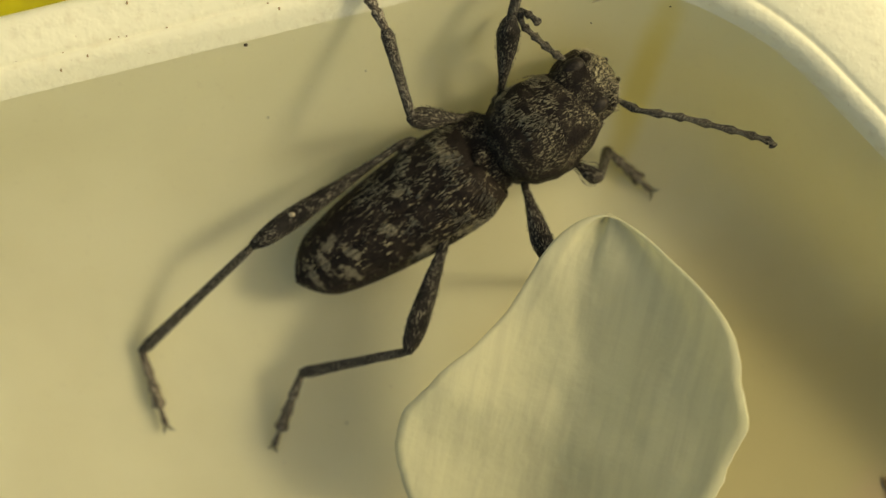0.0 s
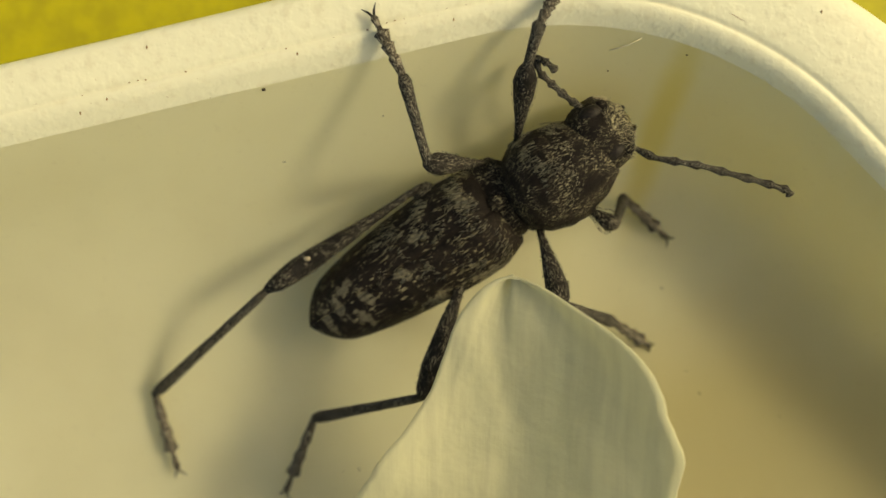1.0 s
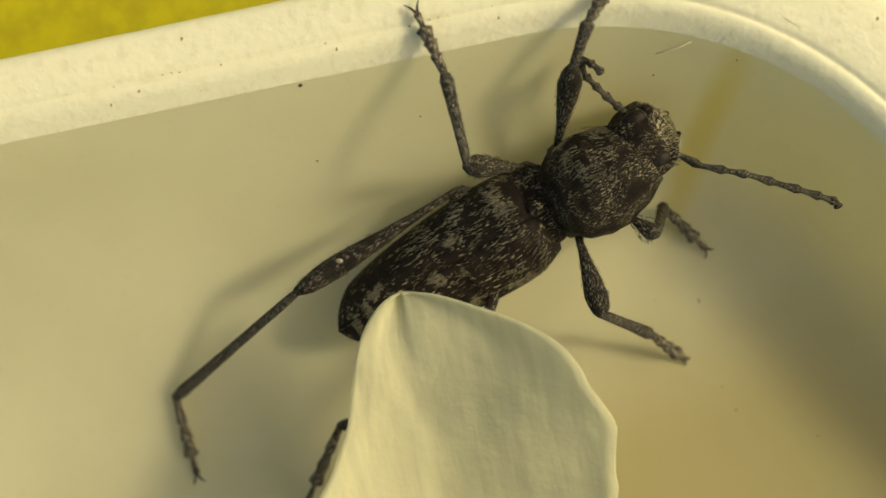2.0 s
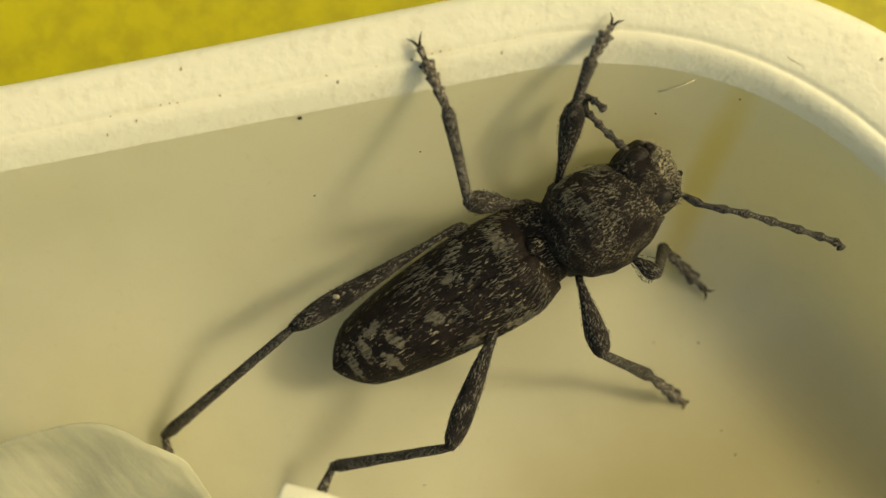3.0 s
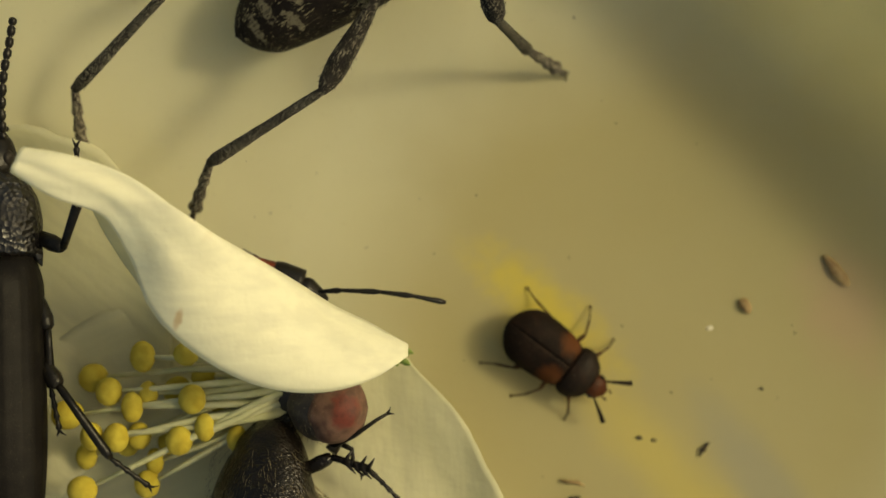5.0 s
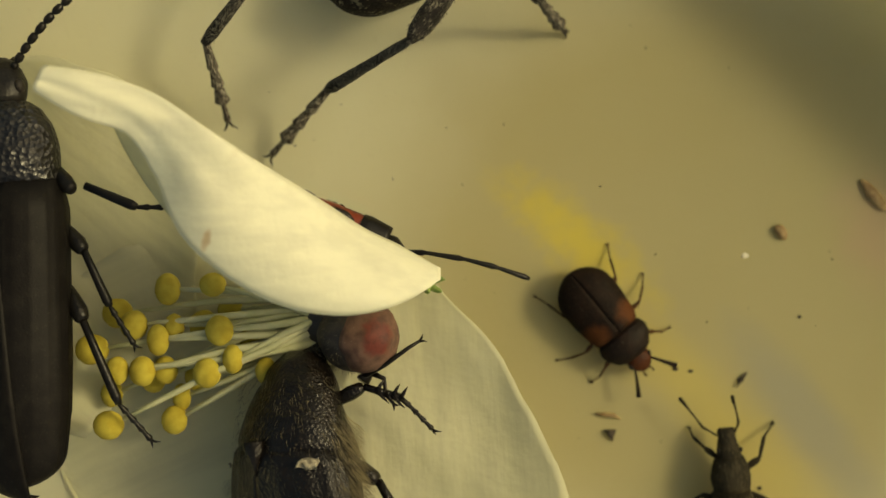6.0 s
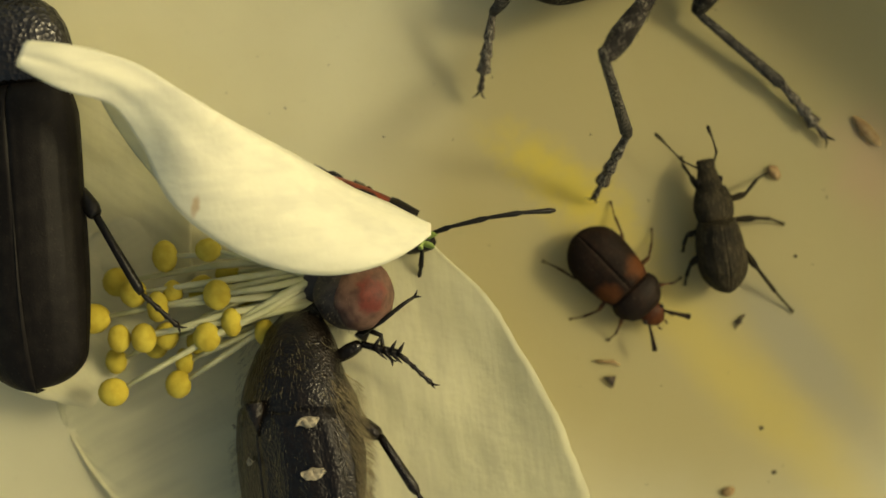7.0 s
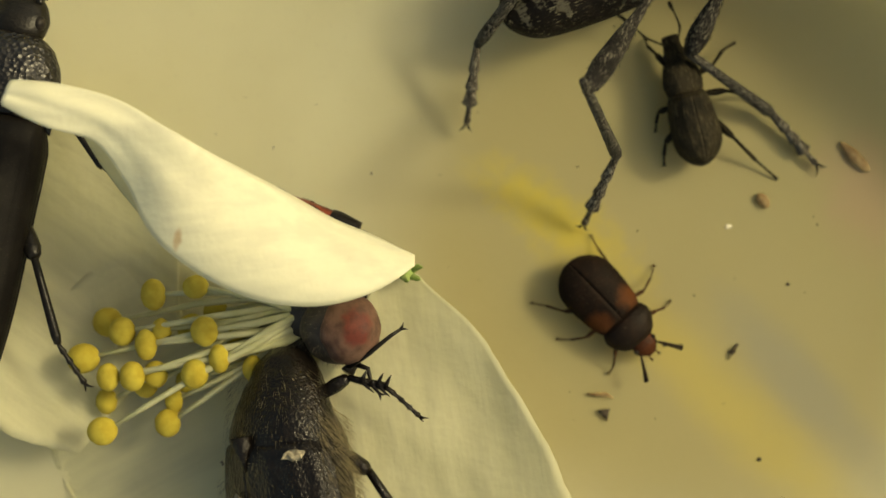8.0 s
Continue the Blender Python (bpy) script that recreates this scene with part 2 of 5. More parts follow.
def part(name, bm, material, parent, label=""):
    ob = new(name, mesh_of(name, bm, material))
    ob.parent = parent
    return tagged(ob, label=label)


def thing(name, label, category, place=None, group="", kind=""):
    ob = new(name)
    ob.empty_display_size = MM
    if place is not None:
        ob.matrix_world = place
    return tagged(ob, label, category, group, kind)


def solo(name, bm, material, label, category, place=None, group="", kind=""):
    ob = new(name, mesh_of(name, bm, material))
    if place is not None:
        ob.matrix_world = place
    return tagged(ob, label, category, group, kind)


def rings(bm, loops, closed=True, caps=True):
    """Skins a row of vertex loops."""
    made = [[bm.verts.new(p) for p in loop] for loop in loops]
    count = len(made[0])
    for a, b in zip(made, made[1:]):
        for k in range(count if closed else count - 1):
            j = (k + 1) % count
            bm.faces.new((a[k], a[j], b[j], b[k]))
    if caps:
        bm.faces.new(made[0])
        bm.faces.new(made[-1])
    return made


def tube(bm, points, radii, sides=8):
    """A round limb through points, with a radius at each."""
    pts = [Vector(p) for p in points]
    loops, side = [], None
    for k, p in enumerate(pts):
        way = (pts[min(k + 1, len(pts) - 1)] - pts[max(k - 1, 0)]).normalized()
        if side is None:
            side = way.cross((0.31, 0.17, 0.93)).normalized()
        side = (side - way * side.dot(way)).normalized()
        up = way.cross(side)
        loops.append([p + (side * math.cos(a) + up * math.sin(a)) * radii[k] for a in (2 * math.pi * j / sides for j in range(sides))])
    rings(bm, loops)
    return bm


def limb(length, profile, sides=10, rough=0.02, bend=0.0, flat=1.0):
    """A limb segment along +x: profile rows of (share of the length, radius)."""
    bm = bmesh.new()
    us = np.linspace(0, 1, 15)
    rs = np.interp(us, [p[0] for p in profile], [p[1] for p in profile])
    loops = []
    for u, r in zip(us, rs):
        loops.append([Vector((u * length, r * math.cos(a), r * flat * math.sin(a) + bend * math.sin(math.pi * u))) * 1.0 for a in (2 * math.pi * j / sides for j in range(sides))])
    for loop in loops:
        for v in loop:
            v += noise.noise_vector(v * 3.0 + Vector((length, 0, 0))) * rough
    rings(bm, loops)
    return bm


def bristles(bm, spots, length, width=0.02):
    """Thin three-sided hairs: spots are (root, way)."""
    for root, way in spots:
        root, way = Vector(root), Vector(way).normalized()
        side = way.cross((0.2, 0.3, 0.9)).normalized() * width
        up = way.cross(side)
        far = length * random.uniform(0.6, 1.3)
        base = [bm.verts.new(root + v) for v in (side, -0.5 * side + 0.87 * up, -0.5 * side - 0.87 * up)]
        tip = bm.verts.new(root + way * far)
        for k in range(3):
            bm.faces.new((base[k], base[(k + 1) % 3], tip))


def claws(bm, tip, way, size=0.35, spread=0.5):
    """A pair of hooked claws at the end of a foot."""
    tip, way = Vector(tip), Vector(way).normalized()
    side = way.cross((0, 0, 1))
    side = side.normalized() if side.length > 0.1 else Vector((0, 1, 0))
    for s in (1, -1):
        pts = [tip, tip + (way + side * s * spread) * size * 0.6, tip + (way * 1.1 + side * s * spread * 1.5) * size + Vector((0, 0, -0.5)) * size]
        tube(bm, pts, [0.06, 0.045, 0.012], 6)


def hull(stations, sides=24, lumps=0.0, seed=0.0):
    """A body along x. Stations: x, half width, height above and below its axis, axis height."""
    st = np.array(stations, float)
    t = np.linspace(0, 1, len(st))
    fine = np.linspace(0, 1, 4 * len(st))
    rows = np.array([np.interp(fine, t, st[:, k]) for k in range(st.shape[1])]).T
    for k in range(1, len(rows) - 1):
        rows[k, 1:] = (rows[k - 1, 1:] + 2 * rows[k, 1:] + rows[k + 1, 1:]) / 4
    bm = bmesh.new()
    loops = []
    for x, hw, top, low, zc in rows:
        loop = []
        for j in range(sides):
            a = 2 * math.pi * j / sides
            c, s = math.cos(a), math.sin(a)
            v = Vector((x, hw * c, zc + (top if s > 0 else low) * s))
            loop.append(v + noise.noise_vector(v * 1.7 + Vector((seed, 0, 0))) * lumps)
        loops.append(loop)
    rings(bm, loops)
    return bm


def wing_case(side, length, front, widths, height, thick=0.15, ribs=0, rib_depth=0.0, drop=0.35, blunt=0.0):
    """One wing case: a shell from the seam (y = 0) over to the flank, from x = front back to front - length.
    widths: half width at even shares of the length; blunt: the share at the end that is rounded off."""
    bm = bmesh.new()
    loops = []
    n, m = 44, 22 if ribs else 16
    for i in range(n + 1):
        u = i / n * (1.6 - 0.6 * i / n)
        hw = float(np.interp(u, np.linspace(0, 1, len(widths)), widths))
        if u > 1 - blunt:
            hw *= math.sqrt(max(0.0, 1 - ((u - 1 + blunt) / blunt) ** 2))
        top = height * (min(1.0, (u + 0.02) / 0.10) ** 0.45) * (1 - max(0, (u - 0.55) / 0.45) ** 2.2 * 0.55)
        outer, inner = [], []
        for j in range(m + 1):
            a = j / m
            ang = a * math.pi / 2 * (1 + drop)
            wave = rib_depth * math.cos(ribs * 2 * math.pi * a) if ribs else 0.0
            y = 0.002 + max(0.02, hw) * math.sin(min(ang, math.pi / 2)) - (0.12 * hw * max(0, ang - math.pi / 2))
            z = top * (math.cos(ang) if ang < math.pi / 2 else -0.8 * math.sin(ang - math.pi / 2))
            k = 1 + wave
            outer.append(Vector((front - u * length, side * y * k, z * k)))
            inner.append(Vector((front - u * length, side * max(0.01, y - thick), z - thick)))
        loops.append(outer + inner[::-1])
    rings(bm, loops)
    return bm


def sheet(f, nu, nv, thick):
    """A thin solid sheet over u, v in 0 to 1."""
    bm = bmesh.new()
    grid = [[Vector(f(i / nu, j / nv)) for j in range(nv + 1)] for i in range(nu + 1)]

    def normal(i, j):
        a = grid[min(i + 1, nu)][j] - grid[max(i - 1, 0)][j]
        b = grid[i][min(j + 1, nv)] - grid[i][max(j - 1, 0)]
        c = a.cross(b)
        return c.normalized() if c.length > 1e-9 else Vector((0, 0, 1))

    loops = []
    for i in range(nu + 1):
        top = [grid[i][j] + normal(i, j) * thick / 2 for j in range(nv + 1)]
        low = [grid[i][j] - normal(i, j) * thick / 2 for j in range(nv + 1)]
        loops.append(top + low[::-1])
    rings(bm, loops)
    return bm


def ball(radius, squash=(1, 1, 1), lumps=0.0, detail=2, centre=(0, 0, 0), seed=0.0, bm=None):
    own = bmesh.new()
    bmesh.ops.create_icosphere(own, subdivisions=detail, radius=radius)
    for v in own.verts:
        v.co = Vector((v.co.x * squash[0], v.co.y * squash[1], v.co.z * squash[2]))
        v.co += noise.noise_vector(v.co * 2.2 / radius + Vector((seed, seed, 0))) * lumps + Vector(centre)
    if bm is None:
        return own
    data = bpy.data.meshes.new("scratch")
    own.to_mesh(data)
    own.free()
    bm.from_mesh(data)
    bpy.data.meshes.remove(data)
    return bm


def aim(a, b):
    """The pose (metres) of a limb along +x from a to b (mm)."""
    a, b = Vector(a), Vector(b)
    x = (b - a).normalized()
    y = Vector((0, 0, 1)).cross(x).normalized()
    z = x.cross(y)
    m = Matrix((x, y, z)).transposed().to_4x4()
    m.translation = a * MM
    return m


# ---- the tray and the table ----
CORNER, RADIUS, TURN = Vector((2.9, -6.35)), 13.85, 13.2  # the seen corner's centre, its radius at the inner lip, the top wall's heading
CENTRES = [CORNER, Vector((-37.6, -16.0)), Vector((-24.0, -38.0)), Vector((24.0, -28.0))]  # of the four rounded corners


def tray_loop(d, z, arc=22, run=40):
    """The tray's outline, d mm outside its inner lip; the far side slopes more gently than the others."""
    pts = []

    def slope(a):
        facing = max(0.0, math.sin(a - radians(TURN)))  # 1 on the far side
        return 0.72 + 1.38 * facing ** 2 if d < 0 else 1.0

    ring = [c.copy() for c in CENTRES]
    ring[0] += Vector((0.974, 0.228)) * 1.7 * max(0.0, (d - 1.2) / 1.4)  # the rim is wider at the seen corner
    for k, c in enumerate(ring):
        before, after = ring[k - 1], ring[(k + 1) % 4]
        a0 = math.atan2(c.y - before.y, c.x - before.x) - math.pi / 2
        a1 = math.atan2(after.y - c.y, after.x - c.x) - math.pi / 2
        while a1 < a0:
            a1 += 2 * math.pi
        for j in range(arc + 1):
            a = a0 + (a1 - a0) * j / arc
            pts.append(c + Vector((math.cos(a), math.sin(a))) * (RADIUS + d * slope(a)))
        off = Vector((math.cos(a1), math.sin(a1))) * (RADIUS + d * slope(a1))
        for j in range(1, run):
            pts.append(c.lerp(after, j / run) + off)
    out = []
    for p in pts:
        wob = noise.noise(Vector((p.x, p.y, 0)) * 0.25) * 0.12 + noise.noise(Vector((p.x, p.y, 5)) * 1.1) * 0.03
        out.append(Vector((p.x * (1 + wob * 0.004), p.y * (1 + wob * 0.004), z + (wob * 0.6 if z > 5 else 0))))
    return out


def tray():
    box = thing("plastic_tray", "white plastic tray with rounded corners, ridged rim, pollen stains and painted golden shade", "tray")
    bm = bmesh.new()
    wall = [(-0.15, 7.25), (-0.36, 6.7), (-0.7, 5.75), (-1.15, 4.5), (-1.75, 3.1), (-2.5, 1.8), (-3.6, 0.8), (-5.0, 0.2), (-7.0, 0.0)]
    loops = [tray_loop(d, z) for d, z in wall]
    rings(bm, loops, caps=False)
    bm.verts.ensure_lookup_table()
    count = len(loops[0])
    inner = [bm.verts[k] for k in range(len(bm.verts) - count, len(bm.verts))]
    bm.faces.new(inner)
    outside = [(1.1, 7.2), (0.2, 3.0), (-1.6, -0.5), (-3.5, -0.8), (-5.5, -0.8)]
    made = rings(bm, [tray_loop(d, z) for d, z in outside], caps=False)
    bm.faces.new(made[-1])
    part("basin", bm, WHITE, box, "smooth stained white inside with golden shade in its floor colour")
    bm = bmesh.new()
    lip = [(-0.15, 7.25), (-0.06, 7.46), (0.06, 7.65), (0.2, 7.8), (0.36, 7.91), (0.52, 7.97), (0.64, 7.98), (0.70, 7.95), (0.75, 7.93), (0.81, 7.95), (0.88, 8.01), (1.0, 8.05), (1.3, 8.09), (1.8, 8.12), (2.2, 8.1), (2.48, 7.98), (2.62, 7.7), (2.62, 7.2), (2.3, 7.0), (1.1, 7.2)]
    rings(bm, [tray_loop(d, z) for d, z in lip], caps=False)
    part("rim", bm, RIM, box, "rough ridged rim")


def table():
    bm = bmesh.new()
    bmesh.ops.create_grid(bm, x_segments=60, y_segments=60, size=900)
    for v in bm.verts:
        v.co.z = -0.85 + noise.noise(v.co * 0.02) * 0.03
    solo("table", bm, TABLE, "bright yellow tabletop under the tray", "table", kind="structure")


tray()
table()


# ---- the longhorn beetle ----
REST = at(-0.8, -0.07, 0, 0, 0, 32.9)  # where the longhorn stands at first


def feathered(n, stations_fn, back=True):
    """Roots and ways of short hairs that lie along a body: stations_fn(u, a) gives a point on its skin."""
    spots = []
    for _ in range(n):
        u, a = random.random(), random.uniform(0.06, 0.94)
        p = Vector(stations_fn(u, a))
        q = Vector(stations_fn(min(1, u + 0.03), a))
        side = Vector(stations_fn(u, min(1, a + 0.03))) - p
        along = (q - p).normalized()
        out = along.cross(side).normalized()
        if out.z < 0:
            out = -out
        if noise.noise(p * 1.3 + Vector((9, 0, 0))) + 0.6 * noise.noise(p * 3.7) < random.uniform(-0.15, 0.35):
            continue
        spots.append((p + out * 0.005, along + out * 0.22 + side.normalized() * random.uniform(-0.35, 0.35)))
    return spots


def tarsus(length, r=0.28):
    """A jointed foot along +x, lobed at its joints."""
    pts, radii, x = [(0, 0, 0)], [r * 0.4], 0.0
    for share, k in ((0.36, 0.85), (0.2, 1.0), (0.2, 1.15), (0.24, 0.55)):
        step = share * length
        for part_way, wide in ((0.1, 0.66), (0.5, 0.78), (0.86, 1.0), (1.0, 0.62)):
            pts.append((x + part_way * step, 0, 0))
            radii.append(r * wide * k)
        x += step
    return tube(bmesh.new(), pts, radii, 10)


def jointed(points, radius, grow=(0.66, 0.76, 1.08, 0.66)):
    """A run of joints, each thicker towards its end, as one limb."""
    pts, radii = [Vector(points[0])], [radius * 0.5]
    for a, b in zip(points, points[1:]):
        for u, k in zip((0.08, 0.4, 0.82, 1.0), grow):
            pts.append(Vector(a).lerp(Vector(b), u))
            radii.append(radius * k)
    return tube(bmesh.new(), pts, radii, 9)


def downy(bm, length, profile, count=260):
    """Short slanting hairs on a limb along +x."""
    spots = []
    for _ in range(count):
        u, a = random.uniform(0.05, 0.97), random.uniform(0, 2 * math.pi)
        r = 0.9 * float(np.interp(u, [p[0] for p in profile], [p[1] for p in profile]))
        spots.append(((u * length, r * math.cos(a), r * math.sin(a)), (0.8, 0.5 * math.cos(a), 0.5 * math.sin(a))))
    bristles(bm, spots, 0.11, 0.012)


FEMUR = [(0, 0.16), (0.2, 0.18), (0.4, 0.30), (0.6, 0.46), (0.78, 0.53), (0.9, 0.46), (0.97, 0.30), (1, 0.2)]
TIBIA = [(0, 0.15), (0.08, 0.18), (0.5, 0.20), (0.85, 0.25), (0.97, 0.27), (1, 0.18)]
# Joints in the tray's space at rest: hip, knee, ankle, toe.
LEGS = {
    "front_left": [(1.2, 3.0, 4.2), (1.48, 5.61, 7.6), (1.89, 7.09, 8.4), (2.55, 8.3, 8.35)],
    "middle_left": [(-0.1, 2.2, 4.4), (-2.17, 2.01, 7.2), (-3.07, 5.18, 8.0), (-4.15, 7.3, 8.35)],
    "hind_left": [(-2.6, 1.25, 4.3), (-8.63, -2.88, 4.4), (-14.21, -7.68, 0.6), (-13.24, -10.96, 0.45)],
    "hind_right": [(-0.5, -1.3, 3.9), (-2.45, -7.08, 4.8), (-7.1, -8.44, 1.8), (-8.55, -11.9, 0.25)],
    "middle_right": [(2.1, -0.2, 3.9), (2.97, -3.25, 6.0), (5.32, -4.2, 2.2), (7.05, -5.35, 0.25)],
    "front_right": [(3.9, 0.6, 3.9), (5.12, -0.25, 4.3), (5.78, 0.95, 1.5), (7.7, -0.7, 0.5)],
}
LEG_PARTS = {}


TAIL_DOWN = at(3.0, 0, 4.4, 0, -11.5) @ at(-3.0, 0, -4.4)  # the body leans up the wall, its tail low


def longhorn():
    bug = thing("longhorn_beetle", "grey-black mottled longhorn beetle climbing the tray's wall", "beetle", REST)
    axis = 4.3
    widths = [1.7, 2.1, 2.18, 2.16, 2.1, 2.02, 1.93, 1.8, 1.62, 1.38, 1.12]
    for side in (1, -1):
        w = part("wing_case", wing_case(side, 9.3, 1.45, widths, 1.75, 0.12, drop=0.45, blunt=0.15), WING, bug, "mottled grey and black wing case")
        w.location = (0, -0.26 * MM, axis * MM)
    part("abdomen", hull([(-6.9, 0.1, 0.1, 0.1, 4.2), (-5.9, 1.1, 0.6, 0.8, 4.1), (-3, 1.7, 0.9, 1.5, 4.0), (0, 1.9, 1.1, 1.7, 4.0), (1.9, 1.7, 1.2, 1.6, 4.1), (2.5, 1.2, 0.9, 1.0, 4.2)], 20, 0.03), ARMOUR, bug)
    bm = hull([(1.9, 0.9, 0.8, 0.8, 4.3), (2.15, 1.35, 1.3, 1.2, 4.3), (2.7, 1.82, 1.7, 1.6, 4.35), (3.5, 2.04, 1.9, 1.8, 4.4), (4.3, 2.0, 1.88, 1.8, 4.4), (5.1, 1.75, 1.65, 1.55, 4.4), (5.8, 1.42, 1.35, 1.3, 4.4), (6.2, 1.15, 1.1, 1.1, 4.4)], 30, 0.08)
    part("pronotum", bm, ARMOUR, bug, "round finely hairy neck shield").location.y = -0.42 * MM
    part("scutellum", ball(0.4, (0.9, 0.8, 0.3), 0.02, 2, (1.55, -0.1, 5.45)), ARMOUR, bug)
    head = part("head", hull([(5.3, 1.15, 1.0, 1.0, 4.4), (5.8, 1.42, 1.2, 1.2, 4.4), (6.3, 1.5, 1.22, 1.3, 4.4), (6.8, 1.42, 1.1, 1.4, 4.3), (7.15, 1.12, 0.82, 1.3, 4.15), (7.4, 0.6, 0.4, 0.9, 3.95)], 24, 0.07, 3.0), ARMOUR, bug)
    for s in (1, -1):
        part("eye", ball(0.56, (0.95, 0.6, 0.7), 0.02, 3, (6.4, s * 0.85, 5.05)), EYE, head, "dull black kidney-shaped eye")
        part("jaw", ball(0.35, (1.2, 0.6, 0.7), 0.03, 2, (7.2, s * 0.45, 3.5)), BLACKSHINE, head)
        part("antenna_socket", ball(0.26, (1.0, 1.0, 0.8), 0.03, 2, (6.95, s * 0.95 - 0.05, 4.95)), ARMOUR, head)
    part("face", hull([(6.75, 0.5, 0.3, 0.6, 5.0), (6.95, 1.0, 0.62, 0.9, 4.62), (7.2, 1.06, 0.62, 1.2, 4.3), (7.46, 0.6, 0.38, 0.9, 4.0), (7.5, 0.3, 0.2, 0.4, 3.95)], 20, 0.09, 8.0), FACE, head, "pale yellowish hairy face")

    def back(u, a):
        x = 1.2 - 7.8 * u
        hw = float(np.interp(u * 0.94 + 0.03, np.linspace(0, 1, len(widths)), widths))
        top = 1.75 * (1 - max(0, (u * 0.93 + 0.03 - 0.55) / 0.45) ** 2.2 * 0.55)
        ang = (a - 0.5) * math.pi
        return (x, hw * math.sin(ang) - 0.26, axis + top * math.cos(ang) + 0.02)

    def neck(u, a):
        x = 5.7 - 3.3 * u
        k = math.sin(math.pi * (0.12 + 0.76 * u)) ** 0.6
        ang = (a - 0.5) * math.pi
        return (x, 2.0 * k * math.sin(ang) - 0.28, 4.4 + 1.95 * k * math.cos(ang))

    bm = bmesh.new()
    bristles(bm, feathered(4600, back), 0.24, 0.014)
    bristles(bm, feathered(4200, neck), 0.17, 0.013)
    for _ in range(320):
        a, x = random.uniform(0.0, 1.0) * math.pi, random.uniform(6.75, 7.4)
        r = float(np.interp(x, (6.75, 7.0, 7.2, 7.4), (1.4, 1.28, 1.08, 0.6)))
        root = (x, r * math.cos(a) - 0.05, 4.2 + r * 0.8 * math.sin(a))
        bristles(bm, [(root, (0.6 + random.uniform(-0.4, 0.4), 0.6 * math.cos(a) + random.uniform(-0.3, 0.3), 0.6))], 0.22, 0.011)
    for s in (1, -1):  # a fringe along the flanks and about the waist
        for _ in range(260):
            x = random.uniform(-6.5, 2.4)
            y = float(np.interp(x, (-6.8, -3, 0.6, 1.4, 2.4), (1.2, 2.0, 2.0, 1.4, 1.15)))
            bristles(bm, [((x, s * y - 0.27, random.uniform(3.6, 4.4)), (-0.9, s * random.uniform(0.2, 0.7), random.uniform(-0.2, 0.3)))], 0.22, 0.010)
    part("pubescence", bm, SETA, bug, "short pale hairs")
    for ob in bug.children:
        ob.matrix_basis = TAIL_DOWN @ ob.matrix_basis
    inverse = REST.inverted()
    for name, joints in LEGS.items():
        spans = [(Vector(b) - Vector(a)).length for a, b in zip(joints, joints[1:])]
        thick = 0.62 if name == "front_right" else 0.85
        made = []
        for kind, k, bm in (
            ("femur", 0, limb(spans[0] + 0.1, [(u, r * thick) for u, r in FEMUR], 12, 0.03)),
            ("tibia", 1, limb(spans[1] + 0.05, TIBIA, 10, 0.02)),
            ("tarsus", 2, tarsus(spans[2])),
        ):
            if kind != "tarsus":
                downy(bm, spans[k], FEMUR if kind == "femur" else TIBIA)
            ob = part(kind, bm, FOOT if kind == "tarsus" else THIGH if kind == "femur" else LEG, bug)
            ob.matrix_local = inverse @ aim(joints[k], joints[k + 1])
            made.append(ob)
            if kind == "tarsus":
                bm = bmesh.new()
                claws(bm, (spans[2] * 0.97, 0, 0), (1, 0, 0.1), 0.46, 0.42)
                part("claws", bm, BLACKSHINE, ob)
        LEG_PARTS[name] = made
        hip = inverse @ (Vector(joints[0]) * MM) / MM
        part("coxa", ball(0.45, (1.1, 0.9, 0.9), 0.03, 2, hip + Vector((0, -0.12 * hip.y, -0.5))), LEG, bug)
    grain = part("pollen_grain", ball(0.11, (1.2, 0.9, 0.7), 0.03, 2, (0, 0, 0)), CHALK, bug, "single white grain on the thigh")
    grain.matrix_local = inverse @ at(-6.9, -1.62, 5.66)
    for pts in (
        [(5.45, 2.95, 5.0), (6.48, 2.39, 5.6), (7.4, 2.22, 5.9), (8.2, 2.08, 6.0), (9.2, 1.82, 5.9), (10.2, 1.58, 5.8), (11.0, 1.36, 5.7), (11.55, 1.2, 5.6), (11.68, 1.0, 5.5)],
        [(3.7, 4.3, 5.4), (3.2, 4.55, 5.9), (2.74, 4.87, 6.3), (2.35, 5.2, 6.4), (2.0, 5.52, 6.5), (1.82, 5.92, 6.7), (1.95, 6.02, 6.9), (2.25, 5.8, 7.1), (2.57, 5.5, 7.2)],
    ):
        local = [inverse @ (Vector(p) * MM) / MM for p in pts]
        part("antenna", jointed(local, 0.16, (0.66, 0.74, 1.15, 0.7)), LEG, bug, "jointed grey antenna")
    return bug


# ---- the flower ----
CALYX = Vector((0.3, -16.4, 0.0))  # the flower's own place at the end


def smooth(values, u):
    """A curve through evenly spaced values."""
    n = len(values) - 1
    x = min(max(u, 0.0), 1.0) * n
    k = min(int(x), n - 1)
    t = x - k
    p0, p1, p2, p3 = (Vector(values[min(max(k + j, 0), n)]) for j in (-1, 0, 1, 2))
    return 0.5 * ((2 * p1) + (p2 - p0) * t + (2 * p0 - 5 * p1 + 4 * p2 - p3) * t * t + (3 * p1 - p0 - 3 * p2 + p3) * t * t * t)


